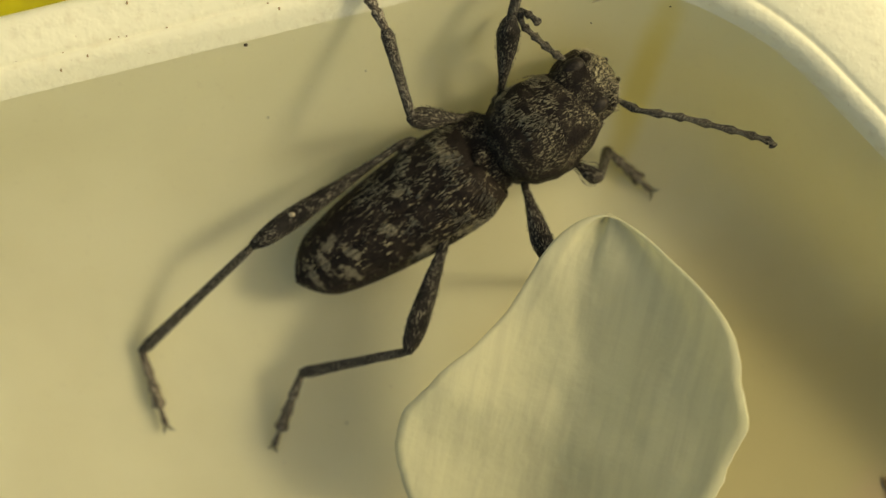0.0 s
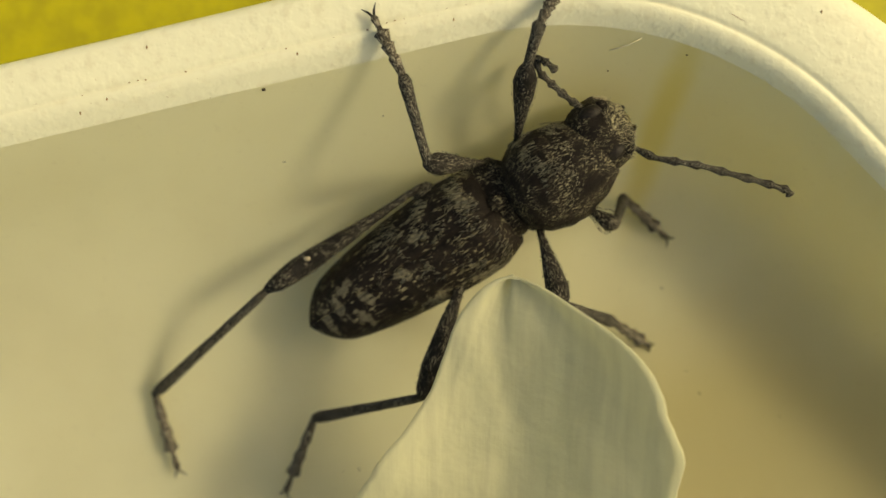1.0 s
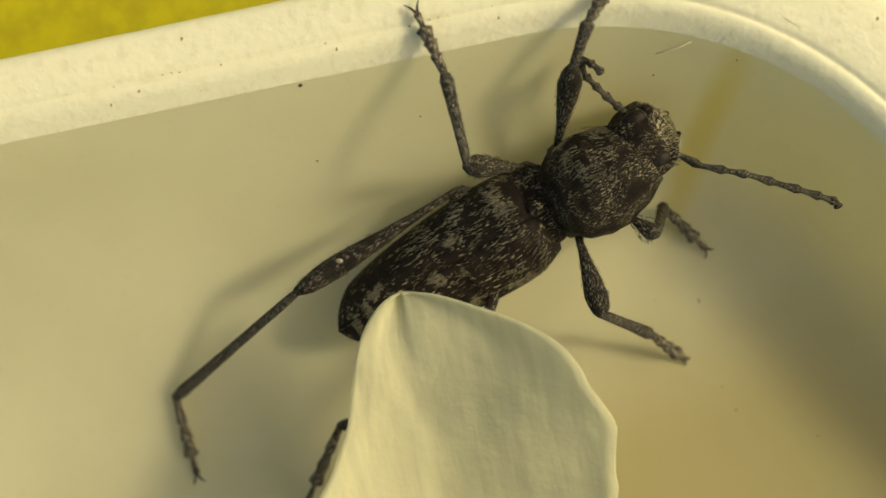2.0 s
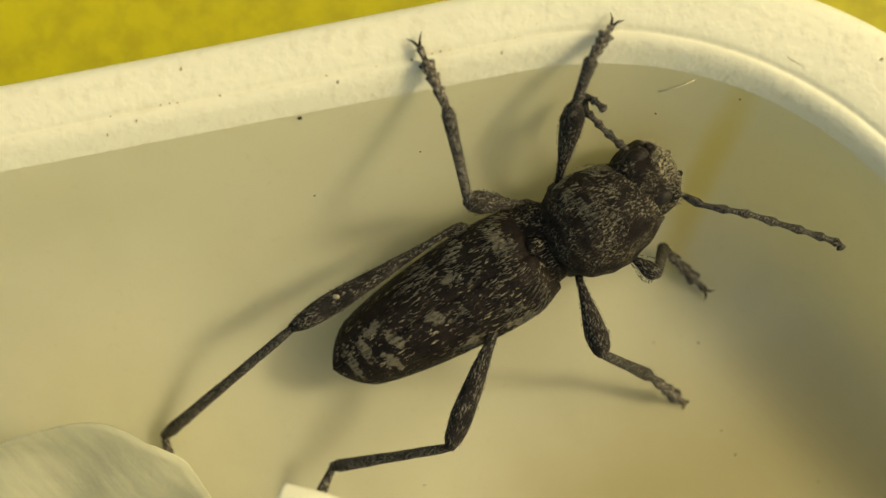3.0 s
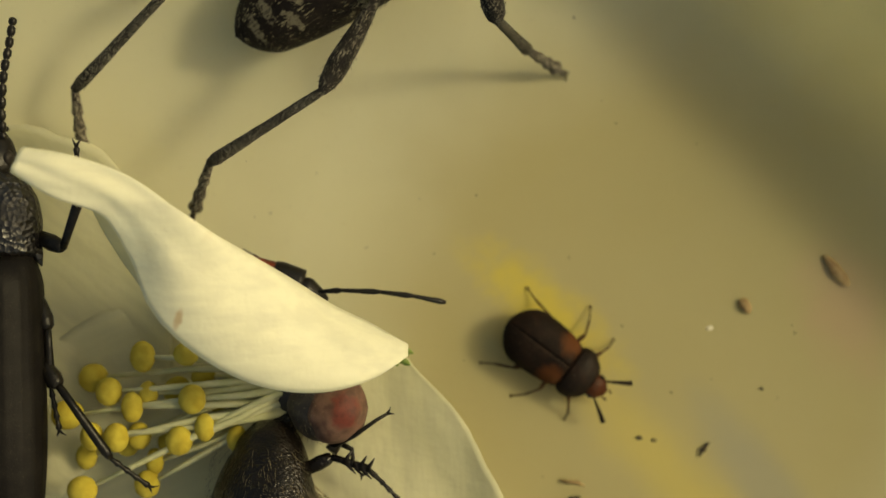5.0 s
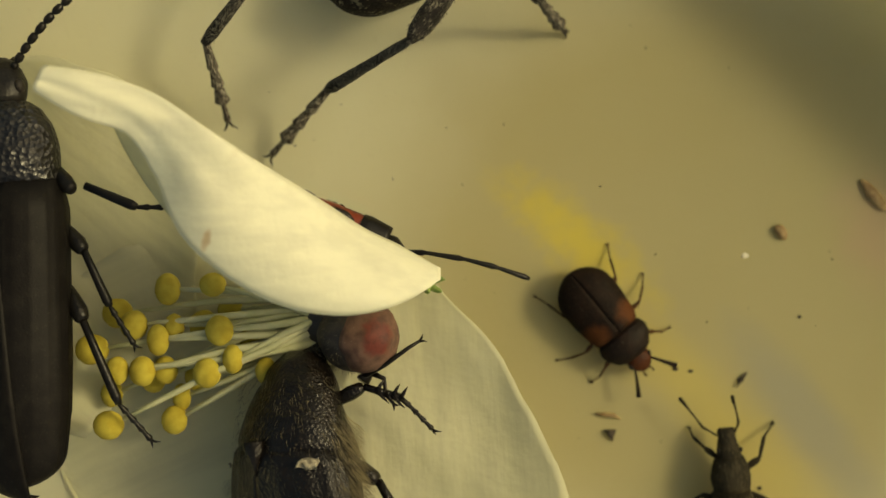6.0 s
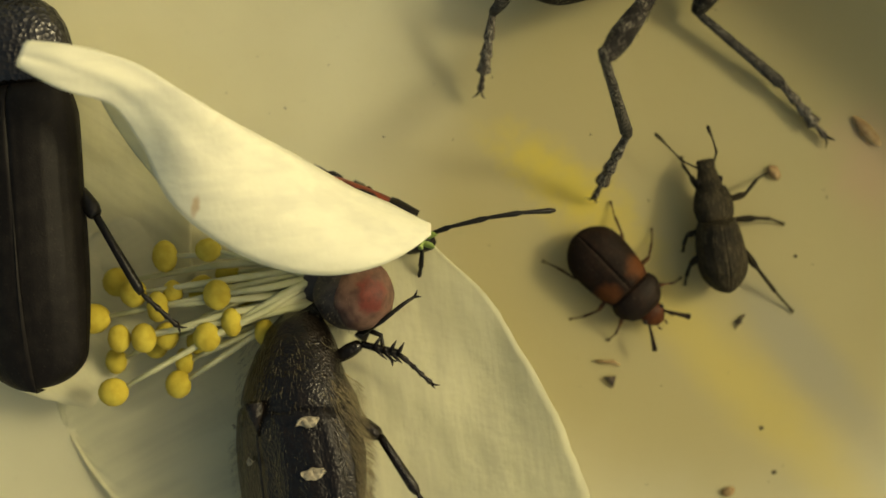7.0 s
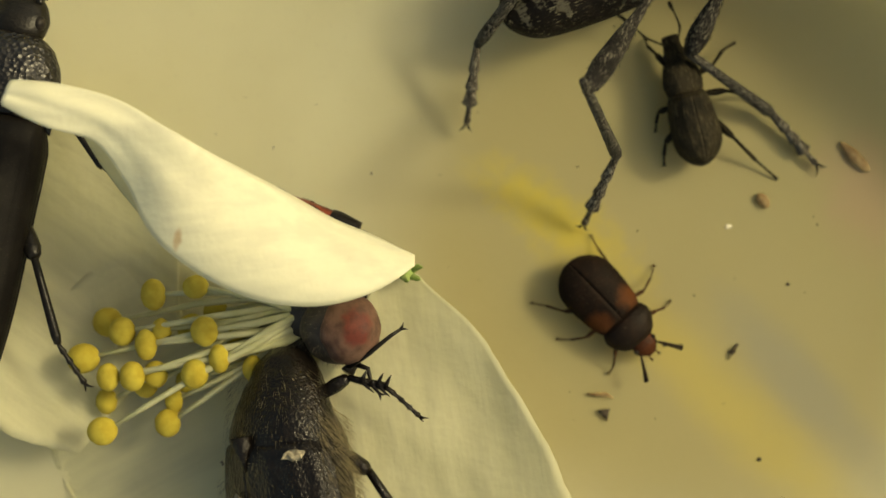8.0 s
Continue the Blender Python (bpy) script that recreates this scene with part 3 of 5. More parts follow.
def twisted_petal():
    """The upper petal: broad at its foot, twisted near its end."""
    line = [(0.28, -16.42, 5.5), (-1.3, -16.38, 6.2), (-3.16, -16.09, 6.8), (-5.01, -15.25, 7.4), (-7.04, -13.74, 8.0), (-8.45, -11.97, 8.3), (-9.75, -10.56, 8.6), (-11.6, -9.82, 8.8), (-13.15, -9.2, 8.8)]
    half = [0.22, 1.19, 1.8, 2.08, 1.9, 1.3, 0.85, 0.78, 0.46]
    lean = [25, 25, 22, 18, 10, -12, -10, -5, 0]  # how far the sheet leans to the light

    def f(u, v):
        p = smooth(line, u) - CALYX
        q = smooth(line, min(1, u + 0.02)) - smooth(line, max(0, u - 0.02))
        w = smooth([(h, 0, 0) for h in half], u).x
        tilt = radians(smooth([(a, 0, 0) for a in lean], u).x)
        across = Vector((q.y, -q.x, 0)).normalized()  # to the flower's upper side
        s = (2 * v - 1)
        out = across * (-s * w) * math.cos(tilt) + Vector((0, 0, 1)) * (s * w * math.sin(tilt))
        w *= 1 + 0.03 * noise.noise(Vector((u * 14, (s > 0) * 4.0, 2))) + 0.015 * noise.noise(Vector((u * 45, (s > 0) * 4.0, 5)))
        wave = 0.18 * math.sin(7 * u + 2 * s) * abs(s) + 0.10 * noise.noise(Vector((u * 7, s * 2, 1)))
        return p + out + Vector((0, 0, 0.30 * w * (1 - s * s) + wave))

    return sheet(f, 48, 16, 0.09)


def turned_edge():
    """The upper petal's edge, folded back behind its neck."""
    near = [(-9.2, -10.7, 8.3), (-9.2, -11.9, 7.7), (-8.9, -12.9, 7.2), (-8.9, -13.8, 6.7)]
    far = [(-11.1, -10.45, 7.5), (-10.75, -11.6, 6.8), (-10.15, -12.8, 6.3), (-9.35, -14.0, 6.2)]

    def f(u, v):
        p = smooth(near, u).lerp(smooth(far, u), v) - CALYX
        return p + Vector((0, 0, 0.12 * math.sin(math.pi * v) + 0.08 * noise.noise(Vector((u * 4, v * 3, 6)))))

    return sheet(f, 20, 10, 0.08)


def broad_petal(length, half, cup, curl=0.6, seed=0.0, ripple=0.25, fold=0.0, other=None):
    """A petal along +x from its foot: half widths at even shares (other: those of its right side), cupped, with a curled rim."""

    def f(u, v):
        s = 2 * v - 1
        u = 1 - (1 - u) ** 1.7  # finer towards the end
        w = smooth([(h, 0, 0) for h in (half if s > 0 or not other else other)], u).x
        x = length * u * (1 - 0.10 * s * s * (1 - u))
        if u > 0.84:
            w *= math.sqrt(max(0.0, 1 - ((u - 0.84) / 0.16) ** 2)) * 0.99 + 0.01  # a rounded end
        w *= 1 + 0.035 * noise.noise(Vector((u * 9, (s > 0) * 5.0, seed))) + 0.012 * noise.noise(Vector((u * 31, (s > 0) * 5.0, seed)))
        z = cup * (s * s) * w * 0.25 + fold * (math.sqrt(s * s + 0.02) - 0.14) * w * 0.3 + 0.35 * length * 0.1 * math.sin(math.pi * u)
        z += curl * max(0, abs(s) - 0.86) * 3.0 * (0.5 + u) - curl * max(0, u - 0.9) * 4
        z += ripple * min(1.0, 2.5 * u) * noise.noise(Vector((u * 4, s * 1.6, seed))) + min(1.0, 2.5 * u) * 0.06 * noise.noise(Vector((u * 11, s * 8, seed)))
        return (x, s * w, z)

    return sheet(f, 60, 32, 0.09)


def flower():
    bloom = thing("white_blossom", "open white blossom with yellow anthers lying on its side", "flower", at(*CALYX))
    part("petal", twisted_petal(), MARKED_LIT, bloom, "twisted white petal standing up")
    part("petal_fold", turned_edge(), PETAL, bloom, "turned-back edge of the twisted petal")
    right = part("petal", broad_petal(15.5, [1.1, 3.0, 4.1, 5.1, 5.8, 5.8, 4.6], 0.5, 0.10, 4.0, 0.3, 0.0, [0.5, 2.9, 4.9, 6.0, 6.4, 6.0, 4.2]), PETAL, bloom, "broad white petal under the chafer")
    right.matrix_local = at(-1.2, -0.5, 2.6, 0, 7, -87)
    low = part("petal", broad_petal(15.0, [0.5, 3.4, 6.2, 7.8, 8.4, 7.8, 5.4], 0.45, 0.1, 9.0, 0.25, 0.0, [0.5, 3.0, 5.4, 6.6, 6.8, 6.0, 4.0]), PETAL, bloom, "white petal lying under the stamens")
    low.matrix_local = at(-2.0, -1.5, 0.35, 0, 1.5, 203)
    loose = part("petal", broad_petal(13.2, [5.0, 5.8, 5.8, 4.4, 3.0, 2.2, 1.7], 0.5, -0.05, 15.0, 0.45, 0.72, [1.6, 4.3, 5.9, 6.6, 6.5, 5.4, 3.2]), PETAL, bloom, "broad grey-white petal with a shallow fold")
    spots = [(-10.14, -16.61), (-8.29, -16.5), (-12.32, -17.5), (-10.48, -18.54), (-9.9, -18.03), (-8.93, -18.09), (-8.07, -18.25), (-7.81, -17.5), (-7.02, -18.75), (-7.6, -19.36), (-5.96, -19.24), (-13.09, -18.82),
             (-12.06, -19.64), (-12.66, -20.65), (-11.09, -19.7), (-10.33, -19.74), (-9.16, -20.14), (-8.6, -19.85), (-9.85, -20.86), (-10.12, -21.71), (-12.4, -21.68), (-11.0, -20.14), (-11.42, -17.94), (-6.4, -19.9)]
    for k, (x, y) in enumerate(spots):
        z = 2.9 + 0.9 * math.sin(k * 2.3)
        tip = Vector((x, y, z)) - CALYX
        foot = Vector((-3.2 + 0.5 * math.sin(k * 1.7), -17.9 + 0.8 * math.cos(k * 2.9), 3.1)) - CALYX
        mid = foot.lerp(tip, 0.55) + Vector((0, 0.25 * math.sin(k), 0.45))
        bm = bmesh.new()
        tube(bm, [foot, foot.lerp(mid, 0.5) + Vector((0, 0, 0.15)), mid, mid.lerp(tip, 0.6), tip], [0.20, 0.17, 0.14, 0.11, 0.08], 8)
        stem = part("stamen", bm, FILAMENT, bloom, "pale thread with a yellow anther")
        part("anther", ball(0.50 + 0.07 * math.sin(k * 4.1), (1.0 + 0.16 * math.sin(k * 1.3), 1.12 + 0.14 * math.cos(k * 2.1), 0.8), 0.02, 4, tip + Vector((-0.1, 0, 0.05)), k * 3.1), ANTHER, stem, "yellow pollen-covered anther")
    bm = bmesh.new()
    for k in range(5):
        a = radians(72 * k + 20)
        tube(bm, [(-0.6, -0.4, 3.2), (-0.3 + 0.35 * math.cos(a), -0.35 + 0.4 * math.sin(a), 3.5), (-0.2 + 0.4 * math.cos(a), -0.4 + 0.4 * math.sin(a), 3.8)], [0.18, 0.12, 0.03], 8)
    ball(0.34, (1, 1, 0.9), 0.05, 2, (-0.5, -0.4, 3.3), 1.0, bm)
    part("calyx", bm, GREEN, bloom, "small green calyx")
    return bloom, loose


# ---- smaller beetles ----
def jointed_leg(bug, hip, knee, ankle, toe, thick, material, name="leg"):
    """A leg as one part at its hip, so that it can swing: femur, with tibia and foot under it."""
    hip, knee, ankle, toe = (Vector(p) for p in (hip, knee, ankle, toe))
    bm = bmesh.new()
    tube(bm, [(0, 0, 0), (knee - hip) * 0.35, (knee - hip) * 0.7, (knee - hip) * 0.93, knee - hip], [thick * 0.7, thick * 1.05, thick * 1.25, thick, thick * 0.7], 9)
    femur = part("femur", bm, material, bug)
    femur.location = hip * MM
    bm = bmesh.new()
    k, a, t = knee - hip, ankle - hip, toe - hip
    tube(bm, [k, k.lerp(a, 0.3), k.lerp(a, 0.9), a], [thick * 0.55, thick * 0.6, thick * 0.72, thick * 0.5], 8)
    part("tibia", bm, material, femur)
    bm = jointed([a.lerp(t, j / 4) for j in range(5)], thick * 0.45)
    claws(bm, t, t - a, thick * 0.9)
    part("foot", bm, material, femur)
    return femur


def beads(bug, pts, r, material, count=11):
    """A beaded antenna."""
    bm = jointed([smooth(pts, k / count) for k in range(count + 1)], r, (0.75, 1.1, 1.0, 0.42))
    return part("antenna", bm, material, bug, "beaded antenna")


def black_beetle():
    feelers, cases = [], []
    bug = thing("black_beetle", "long dull-black beetle with ribbed wing cases on the petals", "beetle")
    z = 5.0
    widths = [1.8, 2.1, 2.14, 2.14, 2.16, 2.19, 2.2, 2.18, 2.12, 2.02, 1.9]
    for s in (1, -1):
        w = part("wing_case", wing_case(s, 11.6, 3.6, widths, 1.55, 0.14, 8, 0.012, 0.4, 0.12), BLACK, bug, "ribbed black wing case")
        w.location = (0, 0, z * MM)
        cases.append(w)
    part("abdomen", hull([(-7.4, 0.2, 0.2, 0.2, 4.8), (-5, 1.6, 0.8, 1.0, 4.7), (0, 1.9, 0.9, 1.4, 4.6), (3.6, 1.6, 0.9, 1.2, 4.7)], 18, 0.02), BLACK, bug)
    part("pronotum", hull([(3.45, 1.9, 0.9, 1.0, 4.9), (3.6, 2.12, 1.25, 1.2, 4.9), (4.2, 2.1, 1.42, 1.2, 4.9), (4.9, 2.14, 1.45, 1.2, 4.9), (5.7, 1.98, 1.32, 1.1, 4.9), (6.3, 1.6, 1.05, 0.95, 4.9), (6.6, 1.25, 0.8, 0.8, 4.9), (6.7, 1.0, 0.6, 0.7, 4.9)], 28, 0.02), PITTED, bug, "punctured black neck shield")
    for s in (1, -1):  # the sharp hind corners of the neck shield
        part("shield_corner", tube(bmesh.new(), [(4.0, s * 1.75, 4.95), (3.5, s * 1.95, 4.95), (3.1, s * 2.1, 4.9)], [0.34, 0.24, 0.03], 8), PITTED, bug)
    head = part("head", hull([(6.4, 0.8, 0.6, 0.6, 4.9), (6.8, 1.12, 0.8, 0.8, 4.9), (7.35, 1.18, 0.8, 0.8, 4.8), (7.9, 0.98, 0.6, 0.7, 4.7), (8.2, 0.72, 0.45, 0.5, 4.6), (8.4, 0.42, 0.25, 0.35, 4.55)], 20, 0.02, 5), BLACKSHINE, bug)
    for s in (1, -1):
        part("eye", ball(0.34, (0.9, 0.6, 0.9), 0, 3, (7.2, s * 0.95, 5.1)), EYE, head, "glossy black eye")
        part("palp", tube(bmesh.new(), [(8.1, s * 0.3, 4.3), (8.35, s * 0.42, 4.1), (8.45, s * 0.45, 3.8)], [0.08, 0.08, 0.13], 7), BLACK, head)
        feeler = beads(bug, [(0, 0, 0), (0.9, s * 0.5, 0.3), (2.0, s * 1.2, 0.5), (3.0, s * 1.9, 0.4), (3.9, s * 2.5, 0.3)], 0.15, BLACKSHINE, 11)
        feeler.location = (7.9 * MM, s * 0.7 * MM, 4.9 * MM)
        feelers.append(feeler)
    legs = []
    for s in (1, -1):
        legs.append(jointed_leg(bug, (4.4, s * 1.5, 4.5), (3.4, s * 2.8, 5.3), (1.6, s * 3.8, 5.1), (0.4, s * 5.3, 4.7), 0.27, BLACKSHINE))
        legs.append(jointed_leg(bug, (2.0, s * 1.8, 4.5), (0.8, s * 2.5, 4.9), (-1.4, s * 2.9, 4.6), (-3.0, s * 3.4, 4.3), 0.27, BLACKSHINE))
        legs.append(jointed_leg(bug, (-0.4, s * 1.8, 4.5), (-1.6, s * 2.5, 5.0), (-4.7, s * 3.8, 4.7), (-6.1, s * 4.9, 4.2), 0.28, BLACKSHINE))
    return bug, legs, feelers, cases[1]


def weevil():
    bug = thing("weevil", "small earth-grey weevil with a blunt snout walking over the tray", "beetle")
    z = 1.15
    for s in (1, -1):
        w = part("wing_case", wing_case(s, 3.0, 0.62, [0.74, 0.84, 0.90, 0.94, 0.97, 0.99, 1.0, 1.0, 0.98, 0.92, 0.84], 0.98, 0.06, 5, 0.012, 0.5, 0.42), WEEVIL, bug, "scaly earth-grey wing case")
        w.location.z = z * MM
    part("abdomen", hull([(-2.2, 0.1, 0.1, 0.1, 1.1), (-1.5, 0.7, 0.3, 0.5, 1.1), (0.4, 0.75, 0.3, 0.55, 1.1)], 16, 0.01), WEEVIL, bug)
    part("pronotum", hull([(0.5, 0.62, 0.55, 0.48, 1.15), (0.7, 0.76, 0.64, 0.55, 1.15), (1.15, 0.84, 0.68, 0.55, 1.15), (1.6, 0.76, 0.6, 0.5, 1.15), (1.95, 0.58, 0.48, 0.42, 1.15)], 22, 0.04), WEEVIL, bug, "rough rounded neck shield")
    head = part("head", hull([(1.8, 0.50, 0.44, 0.40, 1.15), (2.2, 0.50, 0.42, 0.38, 1.12), (2.5, 0.42, 0.34, 0.32, 1.05), (2.75, 0.36, 0.28, 0.28, 1.0), (3.0, 0.38, 0.26, 0.26, 0.97), (3.12, 0.30, 0.16, 0.18, 0.95)], 18, 0.025), WEEVIL, bug, "blunt snouted head")
    for s in (1, -1):
        part("eye", ball(0.12, (1, 0.7, 1), 0, 2, (2.25, s * 0.46, 1.25)), EYE, head)
    for pts in ([(2.8, 0.34, 1.0), (3.15, 0.85, 1.15), (3.25, 1.0, 1.2), (3.6, 1.22, 1.2), (4.0, 1.5, 1.2), (4.25, 1.66, 1.15), (4.45, 1.8, 1.1), (4.52, 1.84, 1.08)],
                [(2.85, -0.3, 1.0), (3.2, -0.42, 1.2), (3.35, -0.45, 1.3), (3.65, -0.42, 1.3), (4.0, -0.36, 1.3), (4.2, -0.32, 1.25), (4.4, -0.3, 1.2), (4.46, -0.3, 1.18)]):
        bm = tube(bmesh.new(), pts, [0.035, 0.045, 0.06, 0.035, 0.04, 0.075, 0.085, 0.02], 8)
        part("antenna", bm, WEEVIL, bug, "elbowed clubbed antenna")
    legs = [
        jointed_leg(bug, (1.9, 0.4, 0.9), (2.5, 0.75, 1.0), (3.0, 0.95, 0.45), (3.3, 0.9, 0.12), 0.11, WEEVIL),
        jointed_leg(bug, (0.3, 0.6, 0.85), (0.25, 1.2, 0.8), (-0.1, 1.35, 0.4), (-0.35, 1.4, 0.12), 0.11, WEEVIL),
        jointed_leg(bug, (-0.6, 0.6, 0.85), (-1.1, 1.2, 0.8), (-1.6, 1.3, 0.4), (-1.9, 1.3, 0.12), 0.12, WEEVIL),
        jointed_leg(bug, (1.3, -0.5, 0.9), (1.55, -1.35, 1.1), (2.15, -2.0, 0.5), (2.4, -2.6, 0.12), 0.12, WEEVIL),
        jointed_leg(bug, (0.5, -0.6, 0.85), (0.3, -1.6, 1.05), (0.05, -2.35, 0.4), (-0.3, -2.85, 0.12), 0.12, WEEVIL),
        jointed_leg(bug, (-0.3, -0.7, 0.85), (-1.5, -1.5, 1.05), (-2.6, -2.4, 0.4), (-3.4, -3.1, 0.12), 0.13, WEEVIL),
    ]
    return bug, legs


def rust_beetle():
    bug = thing("rust_beetle", "small oval brown-black beetle with rust-red shoulder spots on the tray floor", "beetle")
    z = 0.95
    for s in (1, -1):
        w = part("wing_case", wing_case(s, 3.2, 0.7, [0.95, 1.1, 1.16, 1.2, 1.23, 1.25, 1.25, 1.23, 1.2, 1.15, 1.1], 0.78, 0.06, drop=0.45, blunt=0.34), SPOTTED, bug, "brown-black wing case with a rust-red shoulder spot")
        w.location.z = z * MM
    part("abdomen", hull([(-2.4, 0.1, 0.1, 0.1, 0.9), (-1.2, 0.85, 0.3, 0.45, 0.9), (0.6, 0.8, 0.3, 0.45, 0.9)], 16, 0.01), BROWN, bug)
    part("pronotum", hull([(0.6, 0.9, 0.5, 0.4, 0.95), (0.72, 1.06, 0.62, 0.45, 0.95), (1.0, 1.14, 0.66, 0.46, 0.95), (1.35, 1.06, 0.6, 0.44, 0.95), (1.7, 0.8, 0.45, 0.36, 0.92), (1.85, 0.55, 0.28, 0.26, 0.9)], 24, 0.015), BROWN, bug, "broad dark neck shield")
    head = part("head", hull([(1.7, 0.40, 0.28, 0.28, 0.85), (1.92, 0.52, 0.34, 0.3, 0.82), (2.2, 0.50, 0.3, 0.28, 0.78), (2.42, 0.34, 0.18, 0.2, 0.74), (2.55, 0.16, 0.1, 0.1, 0.7)], 18, 0.015), RUST, bug, "reddish head")
    for s in (1, -1):
        part("eye", ball(0.13, (1, 0.7, 1), 0, 2, (2.05, s * 0.47, 0.92)), EYE, head)
        part("palp", tube(bmesh.new(), [(2.45, s * 0.12, 0.7), (2.65, s * 0.2, 0.66), (2.78, s * 0.18, 0.6)], [0.03, 0.035, 0.05], 6), BROWNLEG, head)
        pts = [Vector((2.2 + 1.0 * u, s * (0.38 + 0.62 * u), 0.85 + 0.12 * math.sin(3 * u))) for u in (j / 9 for j in range(10))]
        bm = bmesh.new()
        fine, fat = [], []
        for k, (a, b) in enumerate(zip(pts, pts[1:])):  # thicker towards its end
            for u, g in ((0.1, 0.7), (0.55, 1.1), (0.9, 1.0)):
                fine.append(a.lerp(b, u))
                fat.append((0.045 + 0.008 * k) * g)
        part("antenna", tube(bm, fine, fat, 8), BROWN, bug, "short thick jointed antenna")
    legs = []
    for s in (1, -1):
        legs.append(jointed_leg(bug, (1.2, s * 0.7, 0.65), (1.5, s * 1.25, 0.75), (1.75, s * 1.6, 0.3), (1.8, s * 1.95, 0.1), 0.08, BROWNLEG))
        legs.append(jointed_leg(bug, (0.3, s * 0.8, 0.65), (0.35, s * 1.5, 0.75), (0.1, s * 2.1, 0.3), (-0.2, s * 2.5, 0.1), 0.08, BROWNLEG))
        legs.append(jointed_leg(bug, (-0.6, s * 0.8, 0.65), (-1.25, s * 1.35, 0.7), (-1.95, s * 1.6, 0.3), (-2.45, s * 1.85, 0.1), 0.08, BROWNLEG))
    return bug, legs


def firebug():
    feelers = []
    bug = thing("firebug", "red and black firebug half hidden behind the upper petal", "bug")
    part("body", hull([(-1.5, 0.25, 0.15, 0.2, 3.4), (-0.9, 0.8, 0.4, 0.6, 3.4), (0.3, 0.98, 0.5, 0.8, 3.4), (1.6, 1.02, 0.6, 0.8, 3.4), (2.6, 1.0, 0.55, 0.7, 3.4)], 24, 0.02), SCARLET, bug, "scarlet back")
    part("pronotum", hull([(2.0, 1.06, 0.66, 0.7, 3.4), (2.3, 1.1, 0.72, 0.7, 3.4), (3.2, 1.0, 0.55, 0.6, 3.4)], 22, 0.01), BLACKSHINE, bug, "black neck shield")
    for s in (1, -1):
        part("wing_mark", ball(0.5, (1.3, 0.6, 0.3), 0.06, 2, (1.1, s * 0.6, 3.84), s), BLACKSHINE, bug, "black wing mark")
        part("wing_mark", ball(0.4, (1.2, 0.55, 0.3), 0.06, 2, (-0.6, s * 0.5, 3.72), s + 4), BLACKSHINE, bug, "black wing mark")
    part("head", hull([(3.0, 0.7, 0.45, 0.5, 3.35), (3.5, 0.75, 0.45, 0.5, 3.3), (4.1, 0.35, 0.25, 0.3, 3.1), (4.3, 0.15, 0.1, 0.1, 3.05)], 16, 0.01), BLACKSHINE, bug)
    for s in (1, -1):
        bm = jointed([(0, 0, 0), (0.9, 0.12, 0.3), (2.4, 0.16, 0.4), (3.7, 0.08, 0.3), (5.0, -0.1, 0.0)], 0.115, (0.7, 0.8, 1.05, 0.6))
        feeler = part("antenna", bm, BLACKSHINE, bug, "four-jointed black antenna")
        feeler.matrix_local = at(3.9, s * 0.3, 3.4, 0, 50 if s < 0 else 0, -80 if s < 0 else 0)
        feelers.append(feeler)
        jointed_leg(bug, (2.2, s * 0.7, 2.9), (2.5, s * 0.95, 2.9), (2.6, s * 0.9, 1.6), (2.8, s * 0.8, 0.2), 0.15, BLACKSHINE)
        jointed_leg(bug, (1.2, s * 0.9, 2.8), (0.9, s * 0.9, 2.9), (0.6, s * 1.0, 1.6), (0.2, s * 1.0, 0.2), 0.15, BLACKSHINE)
        jointed_leg(bug, (-0.1, s * 0.9, 2.8), (-0.7, s * 0.85, 2.8), (-1.3, s * 0.9, 1.6), (-1.6, s * 0.9, 0.2), 0.15, BLACKSHINE)
    return bug, feelers[0]


